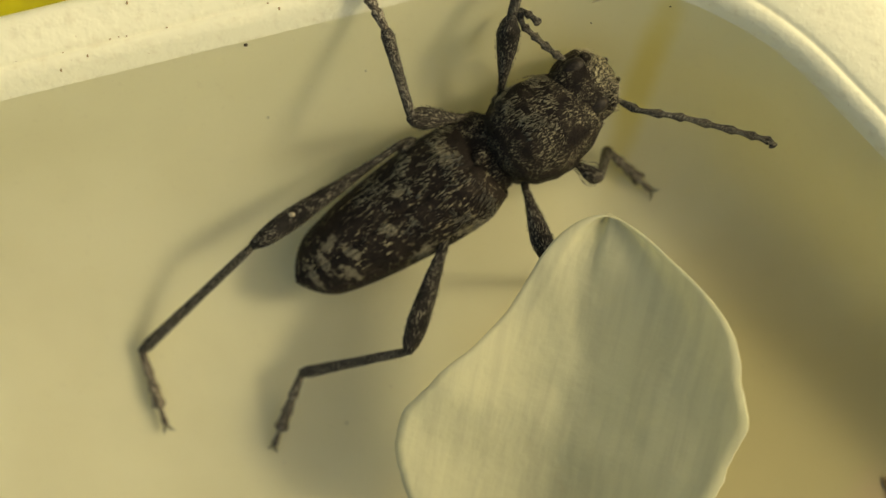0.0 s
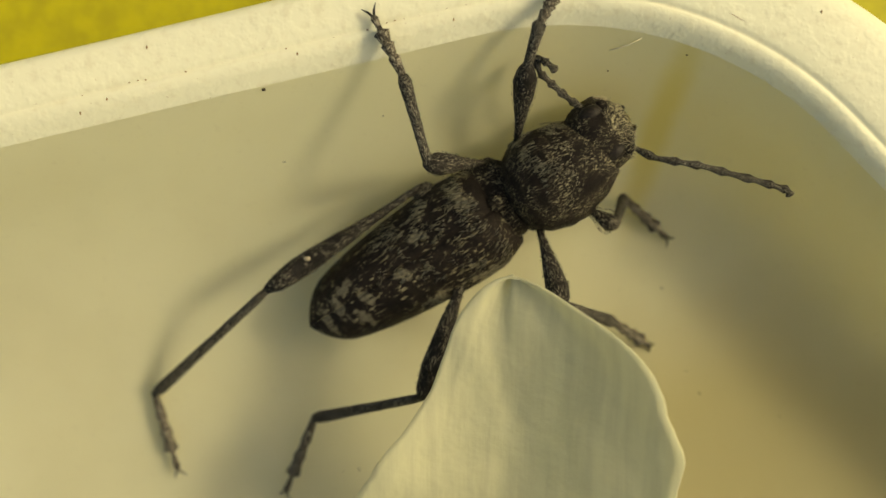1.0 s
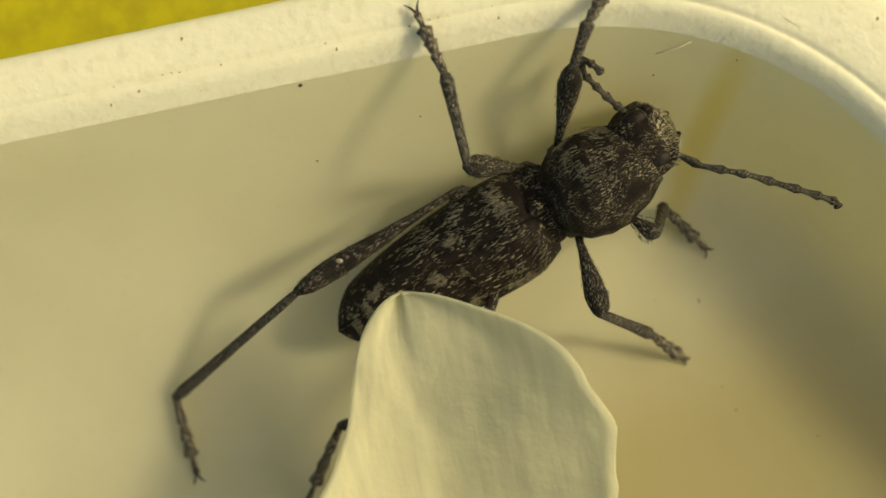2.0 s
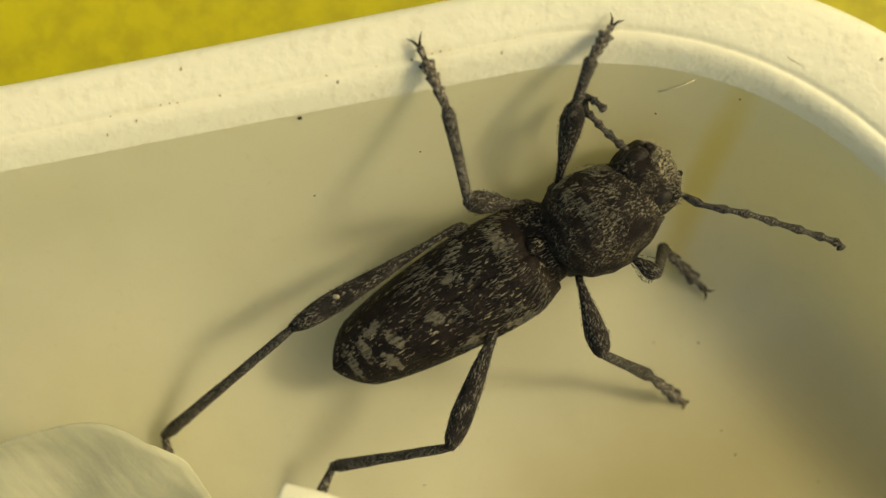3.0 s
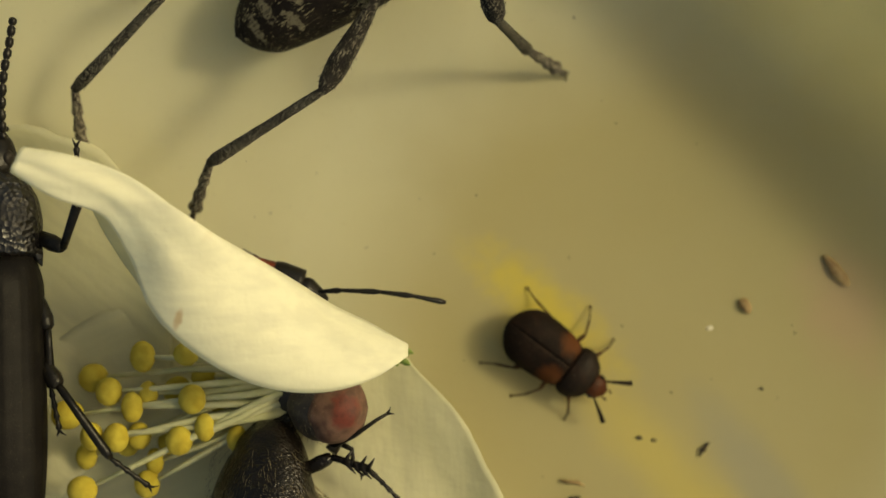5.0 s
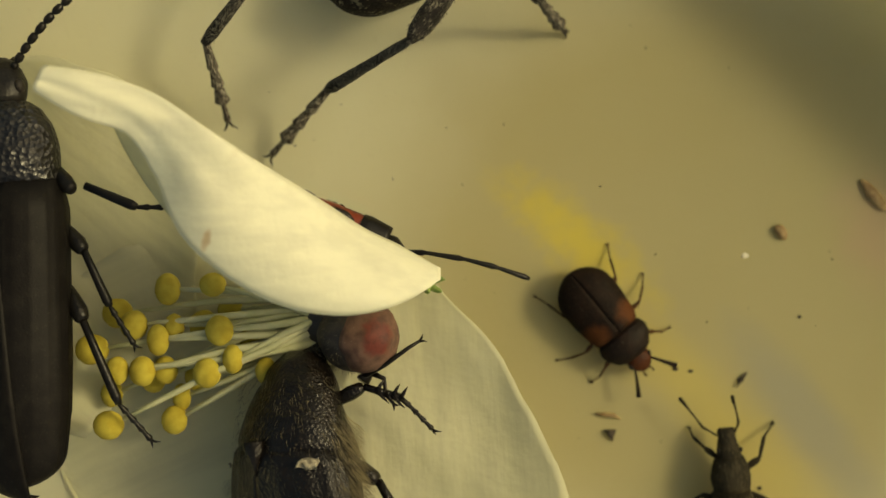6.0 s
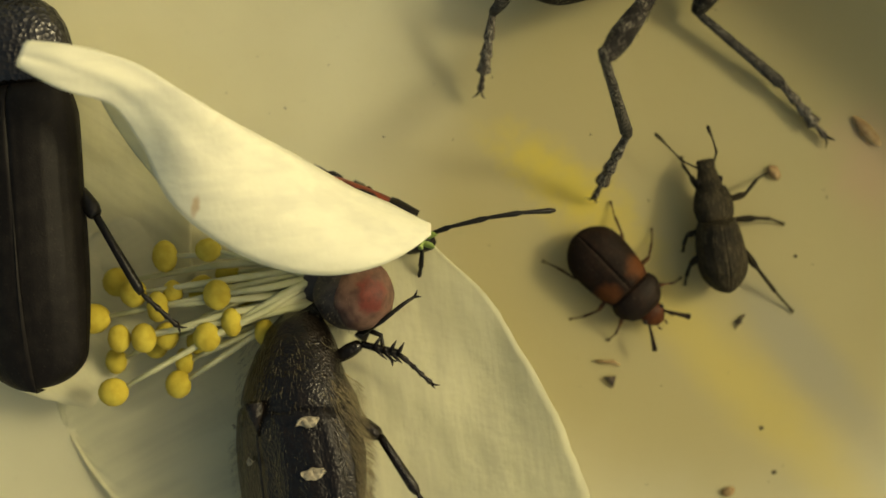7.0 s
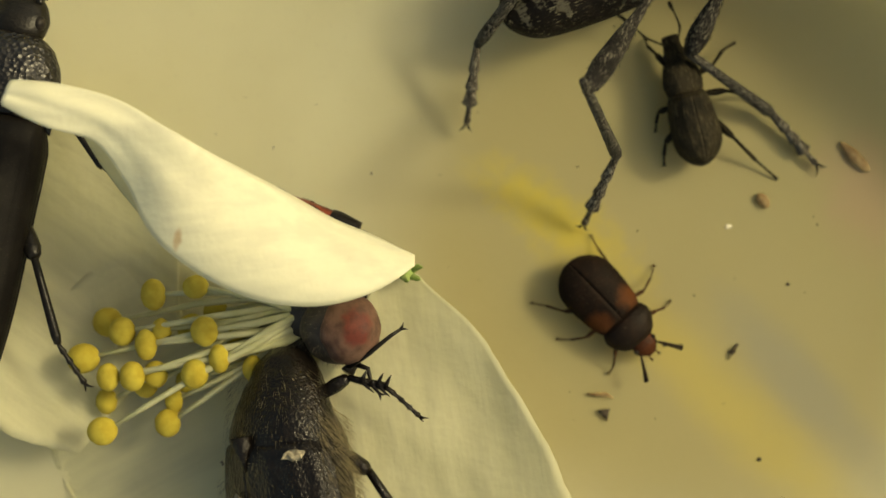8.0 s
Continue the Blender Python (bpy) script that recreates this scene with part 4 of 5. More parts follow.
def chafer():
    """A furry flower chafer lying on its left side, head towards the stamens."""
    flat = at(-3.95, -23.9, 0.0, 0, 0, 92)
    place = at(-2.75, -23.9, 1.15, -42, 0, 91)
    bug = thing("hairy_chafer", "furry black flower chafer with chalky spots feeding on the blossom", "beetle", place)

    def turned(p):
        """A point given along the body's length, across it and by its height, in the leaning body's space."""
        return place.inverted() @ flat @ (Vector(p) * MM) / MM

    z = 4.1
    widths = [1.9, 2.55, 2.8, 2.95, 3.0, 3.0, 2.96, 2.88, 2.76, 2.6, 2.4]
    for s in (1, -1):
        w = part("wing_case", wing_case(s, 6.6, 1.75, widths, 1.85, 0.10, 4, 0.016, 0.02, 0.3), CHAFER, bug, "glossy black wing case with chalky spots")
        w.location.z = z * MM
        for k, (x, y, r) in enumerate(((0.95, 2.1, 0.55), (-0.95, 2.1, 0.62), (-2.9, 1.9, 0.45)) if s < 0 else ((-0.55, 0.5, 0.32), (-2.6, 0.9, 0.4), (0.7, 1.6, 0.25))):
            top = 1.95 * math.sqrt(max(0.05, 1 - (y / 2.72) ** 2))
            lie = math.asin(min(1.0, y / 2.72))
            spot = part("chalk_spot", ball(r * 0.66, (0.48, 1.15, 0.04), 0.14, 3, (0, 0, 0), k * 5.0 + s), CHALK, w, "chalky cream spot")
            spot.matrix_basis = at(x, s * y * 1.06, top + 0.06, -s * math.degrees(lie) * 0.85, 0, 12 * math.sin(k * 3.0))
    part("abdomen", hull([(-5.2, 0.6, 0.5, 0.5, 3.7), (-4, 2.0, 0.9, 1.6, 3.7), (-1, 2.6, 1.0, 2.2, 3.8), (1.2, 2.5, 1.0, 2.2, 3.9), (2.2, 1.9, 0.9, 1.7, 3.8)], 26, 0.08), CHAFER, bug)
    part("pronotum", hull([(0.9, 2.3, 1.6, 1.4, 4.0), (1.5, 2.5, 1.86, 1.7, 4.0), (2.4, 2.2, 1.68, 1.65, 3.9), (3.2, 1.85, 1.42, 1.45, 3.75), (3.9, 1.45, 1.15, 1.2, 3.6), (4.5, 1.0, 0.8, 0.9, 3.5), (4.8, 0.5, 0.4, 0.4, 3.45)], 28, 0.08), CHAFER, bug, "furry black neck shield")
    part("head", hull([(3.7, 0.9, 0.6, 0.6, 3.4), (4.2, 0.95, 0.6, 0.6, 3.2), (4.8, 0.8, 0.4, 0.5, 2.9), (5.1, 0.5, 0.2, 0.3, 2.8)], 18, 0.03), CHAFER, bug)
    part("scutellum", tube(bmesh.new(), [(1.7, 0, 5.98), (1.1, 0, 6.0), (0.4, 0, 5.98)], [0.45, 0.3, 0.04], 8), CHAFER, bug)

    def skin(x, a):
        """A point on the body at x, a degrees down its side from the back."""
        u = (x + 4.6) / 8.6
        r = math.sin(math.pi * (0.2 + 0.62 * u)) ** 0.55
        return Vector((x, 2.75 * r * math.sin(radians(a)), 4.05 + 1.95 * r * math.cos(radians(a))))

    def tufts(bm, count, x0, x1, a0, a1, length, width, rise, back):
        for _ in range(count):
            x, a = random.uniform(x0, x1), random.uniform(a0, a1)
            root = skin(x, a)
            out = Vector((0, root.y, root.z - 3.8)).normalized()
            clump = 0.6 * noise.noise(root * 1.5) + random.uniform(-0.25, 0.25)
            way = out * rise + Vector((back + clump, 0.5 * noise.noise(root * 1.5 + Vector((7, 0, 0))), random.uniform(-0.2, 0.1)))
            mid = root + way.normalized() * length * 0.5
            bristles(bm, [(root - out * 0.06, way)], length * random.uniform(0.7, 1.1), width)
            bristles(bm, [(mid, way + Vector((-0.5, 0, -0.4)))], length * 0.5, width * 0.7)

    bm = bmesh.new()
    tufts(bm, 300, -4.0, 1.6, -85, 85, 0.34, 0.006, 0.35, -0.8)  # sparse on the back
    tufts(bm, 220, 1.4, 4.0, -100, 100, 0.36, 0.006, 0.6, -0.6)  # denser on the neck shield
    tufts(bm, 1100, -3.5, 2.4, -150, -78, 0.9, 0.008, 0.6, -0.7)  # long on the bare flank
    tufts(bm, 260, -4.4, 0.2, 40, 95, 0.8, 0.008, 0.9, -0.5)
    part("fur", bm, FUR, bug, "long straw-coloured fur")
    jointed_leg(bug, turned((2.0, 1.4, 2.6)), turned((2.9, 1.7, 2.6)), turned((3.6, 1.0, 2.4)), turned((4.2, 0.6, 2.3)), 0.3, CHAFER)  # folded under the head
    jointed_leg(bug, turned((-0.4, 1.9, 2.4)), turned((-1.2, 2.4, 2.4)), turned((-2.6, 2.4, 2.3)), turned((-3.6, 2.2, 2.2)), 0.32, CHAFER)
    fore = [Vector(p) for p in ((2.6, 0.3, 4.0), (3.3, -1.3, 4.3), (2.75, -2.75, 4.4), (1.46, -3.8, 4.1))]
    leg = jointed_leg(bug, *[turned(p) for p in fore], 0.24, CHAFER)
    bm = bmesh.new()
    for k in range(4):
        p = fore[1].lerp(fore[2], 0.35 + 0.2 * k) + Vector((0, 0, 0.1))
        for dx, dy, r in ((0.42, -0.3, 0.10), (-0.5, -0.42, 0.10)):
            if dx > 0 and k == 1:
                continue
            pts = [p, p + Vector((dx * 0.5, dy * 0.5, 0.05)), p + Vector((dx, dy, 0.02))]
            hip = turned(fore[0])
            tube(bm, [turned(q) - hip for q in pts], [r, r * 0.7, 0.015], 6)
    part("leg_spines", bm, CHAFER, leg)
    jointed_leg(bug, turned((0.9, 0.3, 3.6)), turned((-0.3, -1.6, 4.2)), turned((-2.7, -2.75, 4.0)), turned((-4.6, -3.6, 3.6)), 0.30, CHAFER)
    return bug


def fly():
    """A fly's round head and chest beside the chafer."""
    bug = thing("fly", "grey fly with a dull red eye pressed under the petal", "fly", at(-2.9, -18.6, 0, 0, 0, -8))
    body = part("face", ball(1.5, (1.0, 0.98, 0.9), 0.09, 4, (-0.05, 0.0, 3.75)), FLYGREY, bug, "grey downy face")
    part("eye", ball(1.28, (0.98, 1.08, 0.92), 0.09, 4, (0.34, -0.04, 4.2), 2.0), FLYEYE, body, "dull red eye")
    part("chest", ball(1.4, (1.1, 1.0, 0.8), 0.05, 3, (-0.9, 0.5, 3.0)), FLYGREY, bug)
    bm = bmesh.new()
    tube(bm, [(0.6, -1.1, 3.8), (0.5, -1.5, 3.9), (0.35, -1.75, 4.0)], [0.25, 0.22, 0.28], 9)
    part("mouth", bm, BLACKSHINE, bug, "dark blunt mouthparts")
    bm = bmesh.new()
    for _ in range(260):
        way = Vector((random.uniform(-1, 0.15), random.uniform(-1, 1), random.uniform(-0.2, 1))).normalized()
        bristles(bm, [(Vector((-0.05, 0, 3.75)) + way * 1.48, way + Vector((0.3, -0.3, 0.2)))], 0.2, 0.008)
    part("face_bristles", bm, FUR, bug)
    for pts in ([(0.3, -1.6, 4.0), (1.2, -0.95, 4.6), (2.0, -0.25, 4.5), (2.35, 0.0, 4.4)], [(0.6, -1.4, 3.9), (1.15, -1.55, 4.2), (1.3, -2.2, 4.0), (1.6, -2.5, 3.9)]):
        bm = bmesh.new()
        tube(bm, pts, [0.13, 0.10, 0.075, 0.06], 8)
        claws(bm, pts[-1], Vector(pts[-1]) - Vector(pts[-2]), 0.22)
        part("leg", bm, BLACKSHINE, bug)
    return bug


# ---- litter on the tray ----
def litter():
    for x, y, rx, ry, turn, lab in ((18.55, -13.9, 0.85, 0.26, -52, "brown flat seed husk on the tray floor"), (14.6, -15.3, 0.36, 0.24, -60, "brown seed scrap on the tray floor")):
        bm = ball(1.0, (rx, ry, 0.14), 0.05, 3, (0, 0, 0.13), x)
        solo("seed", bm, CHAFF, lab, "seed", at(x, y, 0, 0, 0, turn))
    bm = bmesh.new()
    loop = [(-0.25, 0.2), (0.28, 0.12), (0.02, -0.32)]
    rings(bm, [[Vector((a * k, b * k, z)) for a, b in loop] for z, k in ((0.0, 1.0), (0.12, 1.0), (0.22, 0.6))])
    solo("scrap", bm, DIRT, "black three-cornered scrap on the tray floor", "scrap", at(7.16, -23.34, 0, 0, 0, 10))
    bm = tube(bmesh.new(), [(-0.5, 0.08, 0.1), (-0.1, 0.0, 0.14), (0.25, -0.02, 0.14), (0.55, -0.2, 0.08)], [0.04, 0.08, 0.09, 0.03], 7)
    solo("husk", bm, CHAFF, "curled brown husk fibre on the tray floor", "husk", at(7.05, -22.55, 0))
    bm = ball(0.15, (1, 0.7, 0.5), 0.06, 2, (0, 0, 0.08), 3.0)
    tube(bm, [(0, 0, 0.1), (0.2, 0.25, 0.1), (0.3, 0.3, 0.08)], [0.07, 0.06, 0.02], 6)
    tube(bm, [(0, 0, 0.1), (-0.2, -0.3, 0.1)], [0.07, 0.02], 6)
    solo("dead_mite", bm, DIRT, "tiny black crumb with spurs on the tray floor", "crumb", at(12.66, -21.36, 0))
    bm = tube(bmesh.new(), [(0, 0, 0), (0.36, 0.06, 0.2), (0.72, 0.16, 0.42), (1.14, 0.35, 0.76)], [0.02, 0.032, 0.032, 0.015], 6)
    solo("fibre", bm, FIBRE, "short pale fibre stuck to the tray wall", "fibre", at(4.6, 6.4, 6.35))
    # this thin tube is added in place of a cut line in the rim
    bm = tube(bmesh.new(), [(0, 0, 0), (0.75, -0.32, 0.02), (1.51, -0.73, 0)], [0.012, 0.022, 0.01], 6)
    solo("fibre", bm, CHAFF, "thin brown line on the tray rim, laid on as a tube", "fibre", at(8.1, 7.8, 8.02))
    for x, y, z in ((-8.11, 2.22, 3.9), (-4.08, 4.0, 4.83), (7.45, 6.17, 6.82), (4.66, 5.76, 5.34)):
        solo("crumb", ball(0.035, (1.2, 0.9, 0.8), 0.02, 2, (0, 0, 0), x), DIRT, "small dark crumb stuck to the tray wall", "crumb", at(x, y, z), "crumbs on the wall")
    for x, y in ((12.05, 7.57), (-12.53, 6.18), (-6.96, 5.96), (-14.01, 4.26), (-1.24, 7.23), (-15.0, 3.74)):
        solo("crumb", ball(0.05, (0.7, 1.3, 0.6), 0.02, 2, (0, 0, 0), x), CHAFF, "brown crumb on the tray rim", "crumb", at(x, y, 8.12), "crumbs on the rim")
    bm = ball(0.075, (1, 0.95, 0.8), 0.03, 2)
    solo("crumb", bm, DIRT, "black crumb stuck to the tray wall", "crumb", at(-8.37, 4.76, 7.13))
    for x, y, r in ((15.24, -18.82, 0.07), (13.28, -25.86, 0.08), (9.97, -20.78, 0.1), (13.67, -27.75, 0.09), (10.6, -20.9, 0.08)):
        solo("crumb", ball(r, (1.2, 0.9, 0.6), r * 0.3, 2, (0, 0, r * 0.5), x), DIRT, "dark crumb on the tray floor", "crumb", at(x, y, 0), "crumbs on the floor")
    for x, y in ((13.09, -16.2),):
        solo("flake", ball(0.12, (1.2, 0.8, 0.16), 0.05, 2, (0, 0, 0.02), x), FIBRE, "pale crumb of petal on the tray floor", "flake", at(x, y, 0), "flakes on the floor")
    bm = ball(0.26, (1.1, 0.8, 0.5), 0.08, 2, (0, 0, 0.1), 5.0)
    solo("husk", bm, CHAFF, "rounded reddish-brown husk on the tray floor", "husk", at(11.67, -28.4, 0))
    bm = bmesh.new()
    for _ in range(100):
        x, y = random.uniform(-17, 17), random.uniform(-30, 2)
        r = random.choice((0.02, 0.03, 0.03, 0.045))
        ball(r, (1, 1, 0.6), r * 0.4, 1, (x, y, r * 0.3), x, bm)
    solo("floor_dust", bm, DIRT, "fine dark specks scattered over the tray floor", "dust", kind="stuff")
    bm = bmesh.new()
    e, f = Vector((math.cos(radians(TURN)), math.sin(radians(TURN)))), Vector((-math.sin(radians(TURN)), math.cos(radians(TURN))))
    for _ in range(26):
        d = random.choice((0.7, 0.74, 0.78, 0.8, random.uniform(0.3, 2.2)))
        p = CORNER - e * random.uniform(0, 24) + f * (RADIUS + d)
        r = random.uniform(0.015, 0.035)
        ball(r, (1.3, 1, 0.6), r * 0.4, 1, (p.x, p.y, 7.97), p.x, bm)
    solo("rim_dust", bm, CHAFF, "brown specks along the ridges of the rim", "dust", kind="stuff")


LONGHORN = longhorn()
FLOWER, LOOSE = flower()
BLACKBUG, BLACKLEGS, BLACKFEELERS, BLACKCASE = black_beetle()
WEEVILBUG, WEEVILLEGS = weevil()
RUSTBUG, RUSTLEGS = rust_beetle()
FIREBUG, FEELER = firebug()
chafer()
fly()
litter()


# ---- what moves ----
def along(a, b, z=0.0, middle=0.0):
    """A pose at the middle of tail a and head b, heading to b."""
    (ax, ay), (bx, by) = a, b
    way = math.atan2(by - ay, bx - ax)
    return at((ax + bx) / 2 + middle * math.cos(way), (ay + by) / 2 + middle * math.sin(way), z, 0, 0, math.degrees(way))


def swing(legs, times, angle, rate, reach=None):
    """Legs that step in two alternating threes while their insect walks: rows of times at which it does.
    reach: for a leg's number, rows of (time, degrees) by which it stretches forward."""
    for k, leg in enumerate(legs):
        home = Matrix.Translation(leg.location)
        rows = []
        for n, (t, busy) in enumerate(times):
            a = angle * busy * math.sin(rate * t + math.pi * ((k + (k > 2)) % 2))
            if reach and k in reach:
                a += float(np.interp(t, [r[0] for r in reach[k]], [r[1] for r in reach[k]]))
            rows.append((t, home @ pose(0, 0, 0, 0, 0, a)))
        walk(leg, rows)


def motions():
    # The longhorn rests, then walks off along the wall.
    hips = [(4.3, -1.19, -3.08, 32.9), (4.5, -1.19, -2.9, 32.9), (4.8, -1.05, -2.5, 32.5), (5.0, -0.3, -2.75, 31), (5.2, 0.17, -3.6, 30), (5.75, 1.6, -4.3, 29), (6.3, 3.07, -4.85, 28), (6.5, 3.92, -4.61, 27), (6.8, 9.9, -6.9, 20), (7.0, 10.6, -7.1, 20), (8.0, 10.6, -7.1, 20)]
    rest_hip = REST.inverted() @ (Vector((-1.19, -3.08, 0)) * MM)

    def stand(x, y, turn):
        m = at(x, y, 0, 0, 0, turn)
        return m @ Matrix.Translation(-rest_hip)

    body = {0.0: REST}
    for t, x, y, turn in hips:
        body[t] = REST if t == 4.3 else stand(x, y, turn)
    walk(LONGHORN, sorted(body.items()))
    steps = {
        "hind_left": [(4.5, (-14.17, -7.12, 0.6), (-13.24, -10.5, 0.4)), (4.8, (-14.17, -6.51, 0.6), (-13.4, -9.8, 0.3)), (5.0, (-12.82, -5.9, 2.5), (-13.04, -9.2, 0.25)), (5.2, (-12.48, -4.9, 2.5), (-12.9, -8.4, 0.25)), (5.75, (-10.2, -5.9, 3.0), (-9.9, -9.6, 1.2)), (6.3, (-7.23, -7.79, 2.5), (-6.47, -11.39, 0.25)),
                      (6.5, (-6.17, -6.9, 2.5), (-6.03, -10.61, 0.25)), (6.8, (2.84, -7.75, 2.5), (1.84, -11.3, 0.25)), (7.0, (3.4, -8.12, 2.5), (2.5, -11.87, 0.25)), (8.0, (3.5, -8.05, 2.5), (2.53, -11.8, 0.25))],
        "hind_right": [(4.5, (-7.1, -8.87, 1.8), (-8.48, -11.75, 0.25)), (4.8, (-7.39, -9.04, 1.8), (-8.77, -11.46, 0.25)), (5.0, (-7.27, -9.05, 3.85), (-8.85, -11.6, 0.25)), (5.2, (-7.31, -9.32, 4.05), (-8.83, -11.7, 0.25)), (5.75, (-5.2, -9.1, 3.0), (-7.6, -11.6, 0.4)), (6.3, (-2.84, -8.93, 2.05), (-6.0, -11.23, 0.25)),
                       (6.5, (-2.78, -9.32, 2.35), (-6.1, -11.19, 0.25)), (6.8, (8.68, -12.27, 3.8), (7.82, -14.9, 0.25)), (7.0, (8.12, -13.41, 3.65), (6.95, -15.88, 0.25)), (8.0, (8.4, -13.11, 3.5), (7.0, -15.75, 0.25))],
        "middle_right": [(4.5, (5.1, -4.2, 2.2), (6.98, -5.39, 0.25)), (4.8, (5.2, -4.3, 2.2), (7.02, -5.38, 0.25)), (5.0, (5.39, -4.67, 2.45), (7.14, -5.33, 0.25)), (5.2, (7.39, -6.59, 2.55), (8.73, -7.73, 0.25)), (5.75, (5.5, -6.2, 2.65), (6.8, -7.1, 0.3)), (6.3, (3.66, -5.79, 2.75), (4.87, -6.62, 0.25)),
                         (6.5, (3.71, -5.64, 2.8), (4.79, -6.47, 0.25)), (6.8, (15.21, -11.46, 0.6), (17.15, -14.0, 0.25)), (7.0, (15.09, -11.74, 0.6), (17.0, -14.31, 0.25)), (8.0, (15.22, -11.76, 0.6), (17.1, -14.33, 0.25))],
    }
    knees = {
        "hind_left": [(4.5, -8.6, -2.93, 4.4), (4.8, -8.53, -2.53, 4.6), (5.0, -8.0, -2.2, 5.5), (5.2, -7.5, -2.1, 5.5), (5.75, -5.5, -2.6, 5.5), (6.3, -3.4, -3.2, 5.5), (6.5, -2.6, -2.9, 5.5), (6.8, 5.2, -5.4, 5.5), (7.0, 6.6, -5.2, 5.5), (8.0, 6.6, -5.2, 5.5)],
        "hind_right": [(4.5, -2.71, -7.14, 4.8), (4.8, -2.86, -6.84, 4.8), (5.0, -2.65, -6.63, 6.15), (5.2, -2.7, -7.29, 6.7), (5.75, -1.3, -7.7, 6.8), (6.3, 0.08, -8.16, 6.9), (6.5, 0.92, -7.7, 6.35), (6.8, 6.02, -10.32, 7.95), (7.0, 6.87, -10.98, 8.0), (8.0, 7.06, -11.16, 7.95)],
        "middle_right": [(4.5, 2.98, -3.5, 6.0), (4.8, 3.19, -3.81, 6.0), (5.0, 3.85, -4.2, 6.6), (5.2, 4.99, -5.21, 6.05), (5.75, 3.6, -5.4, 6.5), (6.3, 2.23, -5.54, 6.95), (6.5, 2.37, -5.38, 7.05), (6.8, 11.69, -8.23, 0.9), (7.0, 11.73, -8.5, 0.9), (8.0, 11.88, -9.23, 2.1)],
    }
    for name, rows in steps.items():
        joints = LEGS[name]
        femur, tibia, foot = LEG_PARTS[name]
        keys = [[], [], []]
        for t in (0.0, 4.3):
            for k in range(3):
                keys[k].append((t, REST.inverted() @ aim(joints[k], joints[k + 1])))
        lengths = [(Vector(b) - Vector(a)).length for a, b in zip(joints, joints[1:])]
        for (t, ankle, toe), (_, kx, ky, kz) in zip(rows, knees[name]):
            base = body[t].inverted()
            hip = (body[t] @ (REST.inverted() @ (Vector(joints[0]) * MM))) / MM
            knee, ankle, toe = Vector((kx, ky, kz)), Vector(ankle), Vector(toe)
            way = (knee - hip).normalized()
            hip = knee - way * lengths[0]
            far = (ankle - knee).normalized()
            keys[0].append((t, base @ aim(hip, knee)))
            keys[1].append((t, base @ aim(ankle - far * lengths[1], ankle)))
            keys[2].append((t, base @ aim(ankle, toe)))
        for ob, some in zip((femur, tibia, foot), keys):
            walk(ob, some)

    # The blossom slides over the floor to its place; its grey petal swings round.
    shift = [(0.0, 13.0, -6.0), (1.7, 11.5, -5.5), (2.2, 9.0, -2.0), (2.8, 6.2, 0.7), (3.0, 4.9, 0.7), (3.5, 3.1, 1.3), (3.8, 2.9, 1.2), (4.0, 2.4, 1.35), (4.2, 1.65, 1.2), (4.4, 0.8, 0.3), (4.6, 0.0, -0.2), (4.8, -0.2, -0.3), (5.0, 0.0, 0.0), (8.0, 0.0, 0.0)]
    bloom = {t: at(CALYX.x + x, CALYX.y + y, 0) for t, x, y in shift}
    walk(FLOWER, sorted(bloom.items()))
    # the grey petal's tip, heading, height of its foot, pitch and roll in the tray's space
    tips = [(0.0, 5.2, -1.6, 79, 4.5, -14, -16), (0.5, 4.3, -1.55, 81, 4.5, -14, -16), (1.0, 0.45, -1.95, 90, 4.5, -14, -14), (1.5, 0.8, -2.1, 91, 4.5, -14, -14), (1.7, 0.0, -1.95, 92, 4.5, -14, -14),
            (2.2, -9.0, -4.2, 114, 4.0, -10, 2), (2.8, -20.9, -8.3, 134, 1.8, -6, 0), (3.0, -21.2, -8.8, 135, 1.6, -6, 0), (3.5, -21.2, -9.8, 138, 1.2, -4, 0), (4.0, -20.6, -10.0, 138, 0.9, -3, 0), (4.4, -20.3, -10.0, 138, 0.6, -2, 0), (4.8, -20.5, -10.0, 138, 0.6, -2, 0), (8.0, -20.5, -10.0, 138, 0.6, -2, 0)]
    times = sorted(bloom)
    rows = []
    for t, x, y, turn, z, pitch, roll in tips:
        k = max(j for j in range(len(times)) if times[j] <= t)
        t0, t1 = times[k], times[min(k + 1, len(times) - 1)]
        part_of = (t - t0) / (t1 - t0) if t1 > t0 else 0
        base = Matrix.Translation(bloom[t0].translation.lerp(bloom[t1].translation, part_of))
        reach = 13.2 * math.cos(radians(pitch))
        foot = (x - reach * math.cos(radians(turn)), y - reach * math.sin(radians(turn)))
        rows.append((t, base.inverted() @ at(foot[0], foot[1], z, roll, pitch, turn)))
    walk(LOOSE, rows)

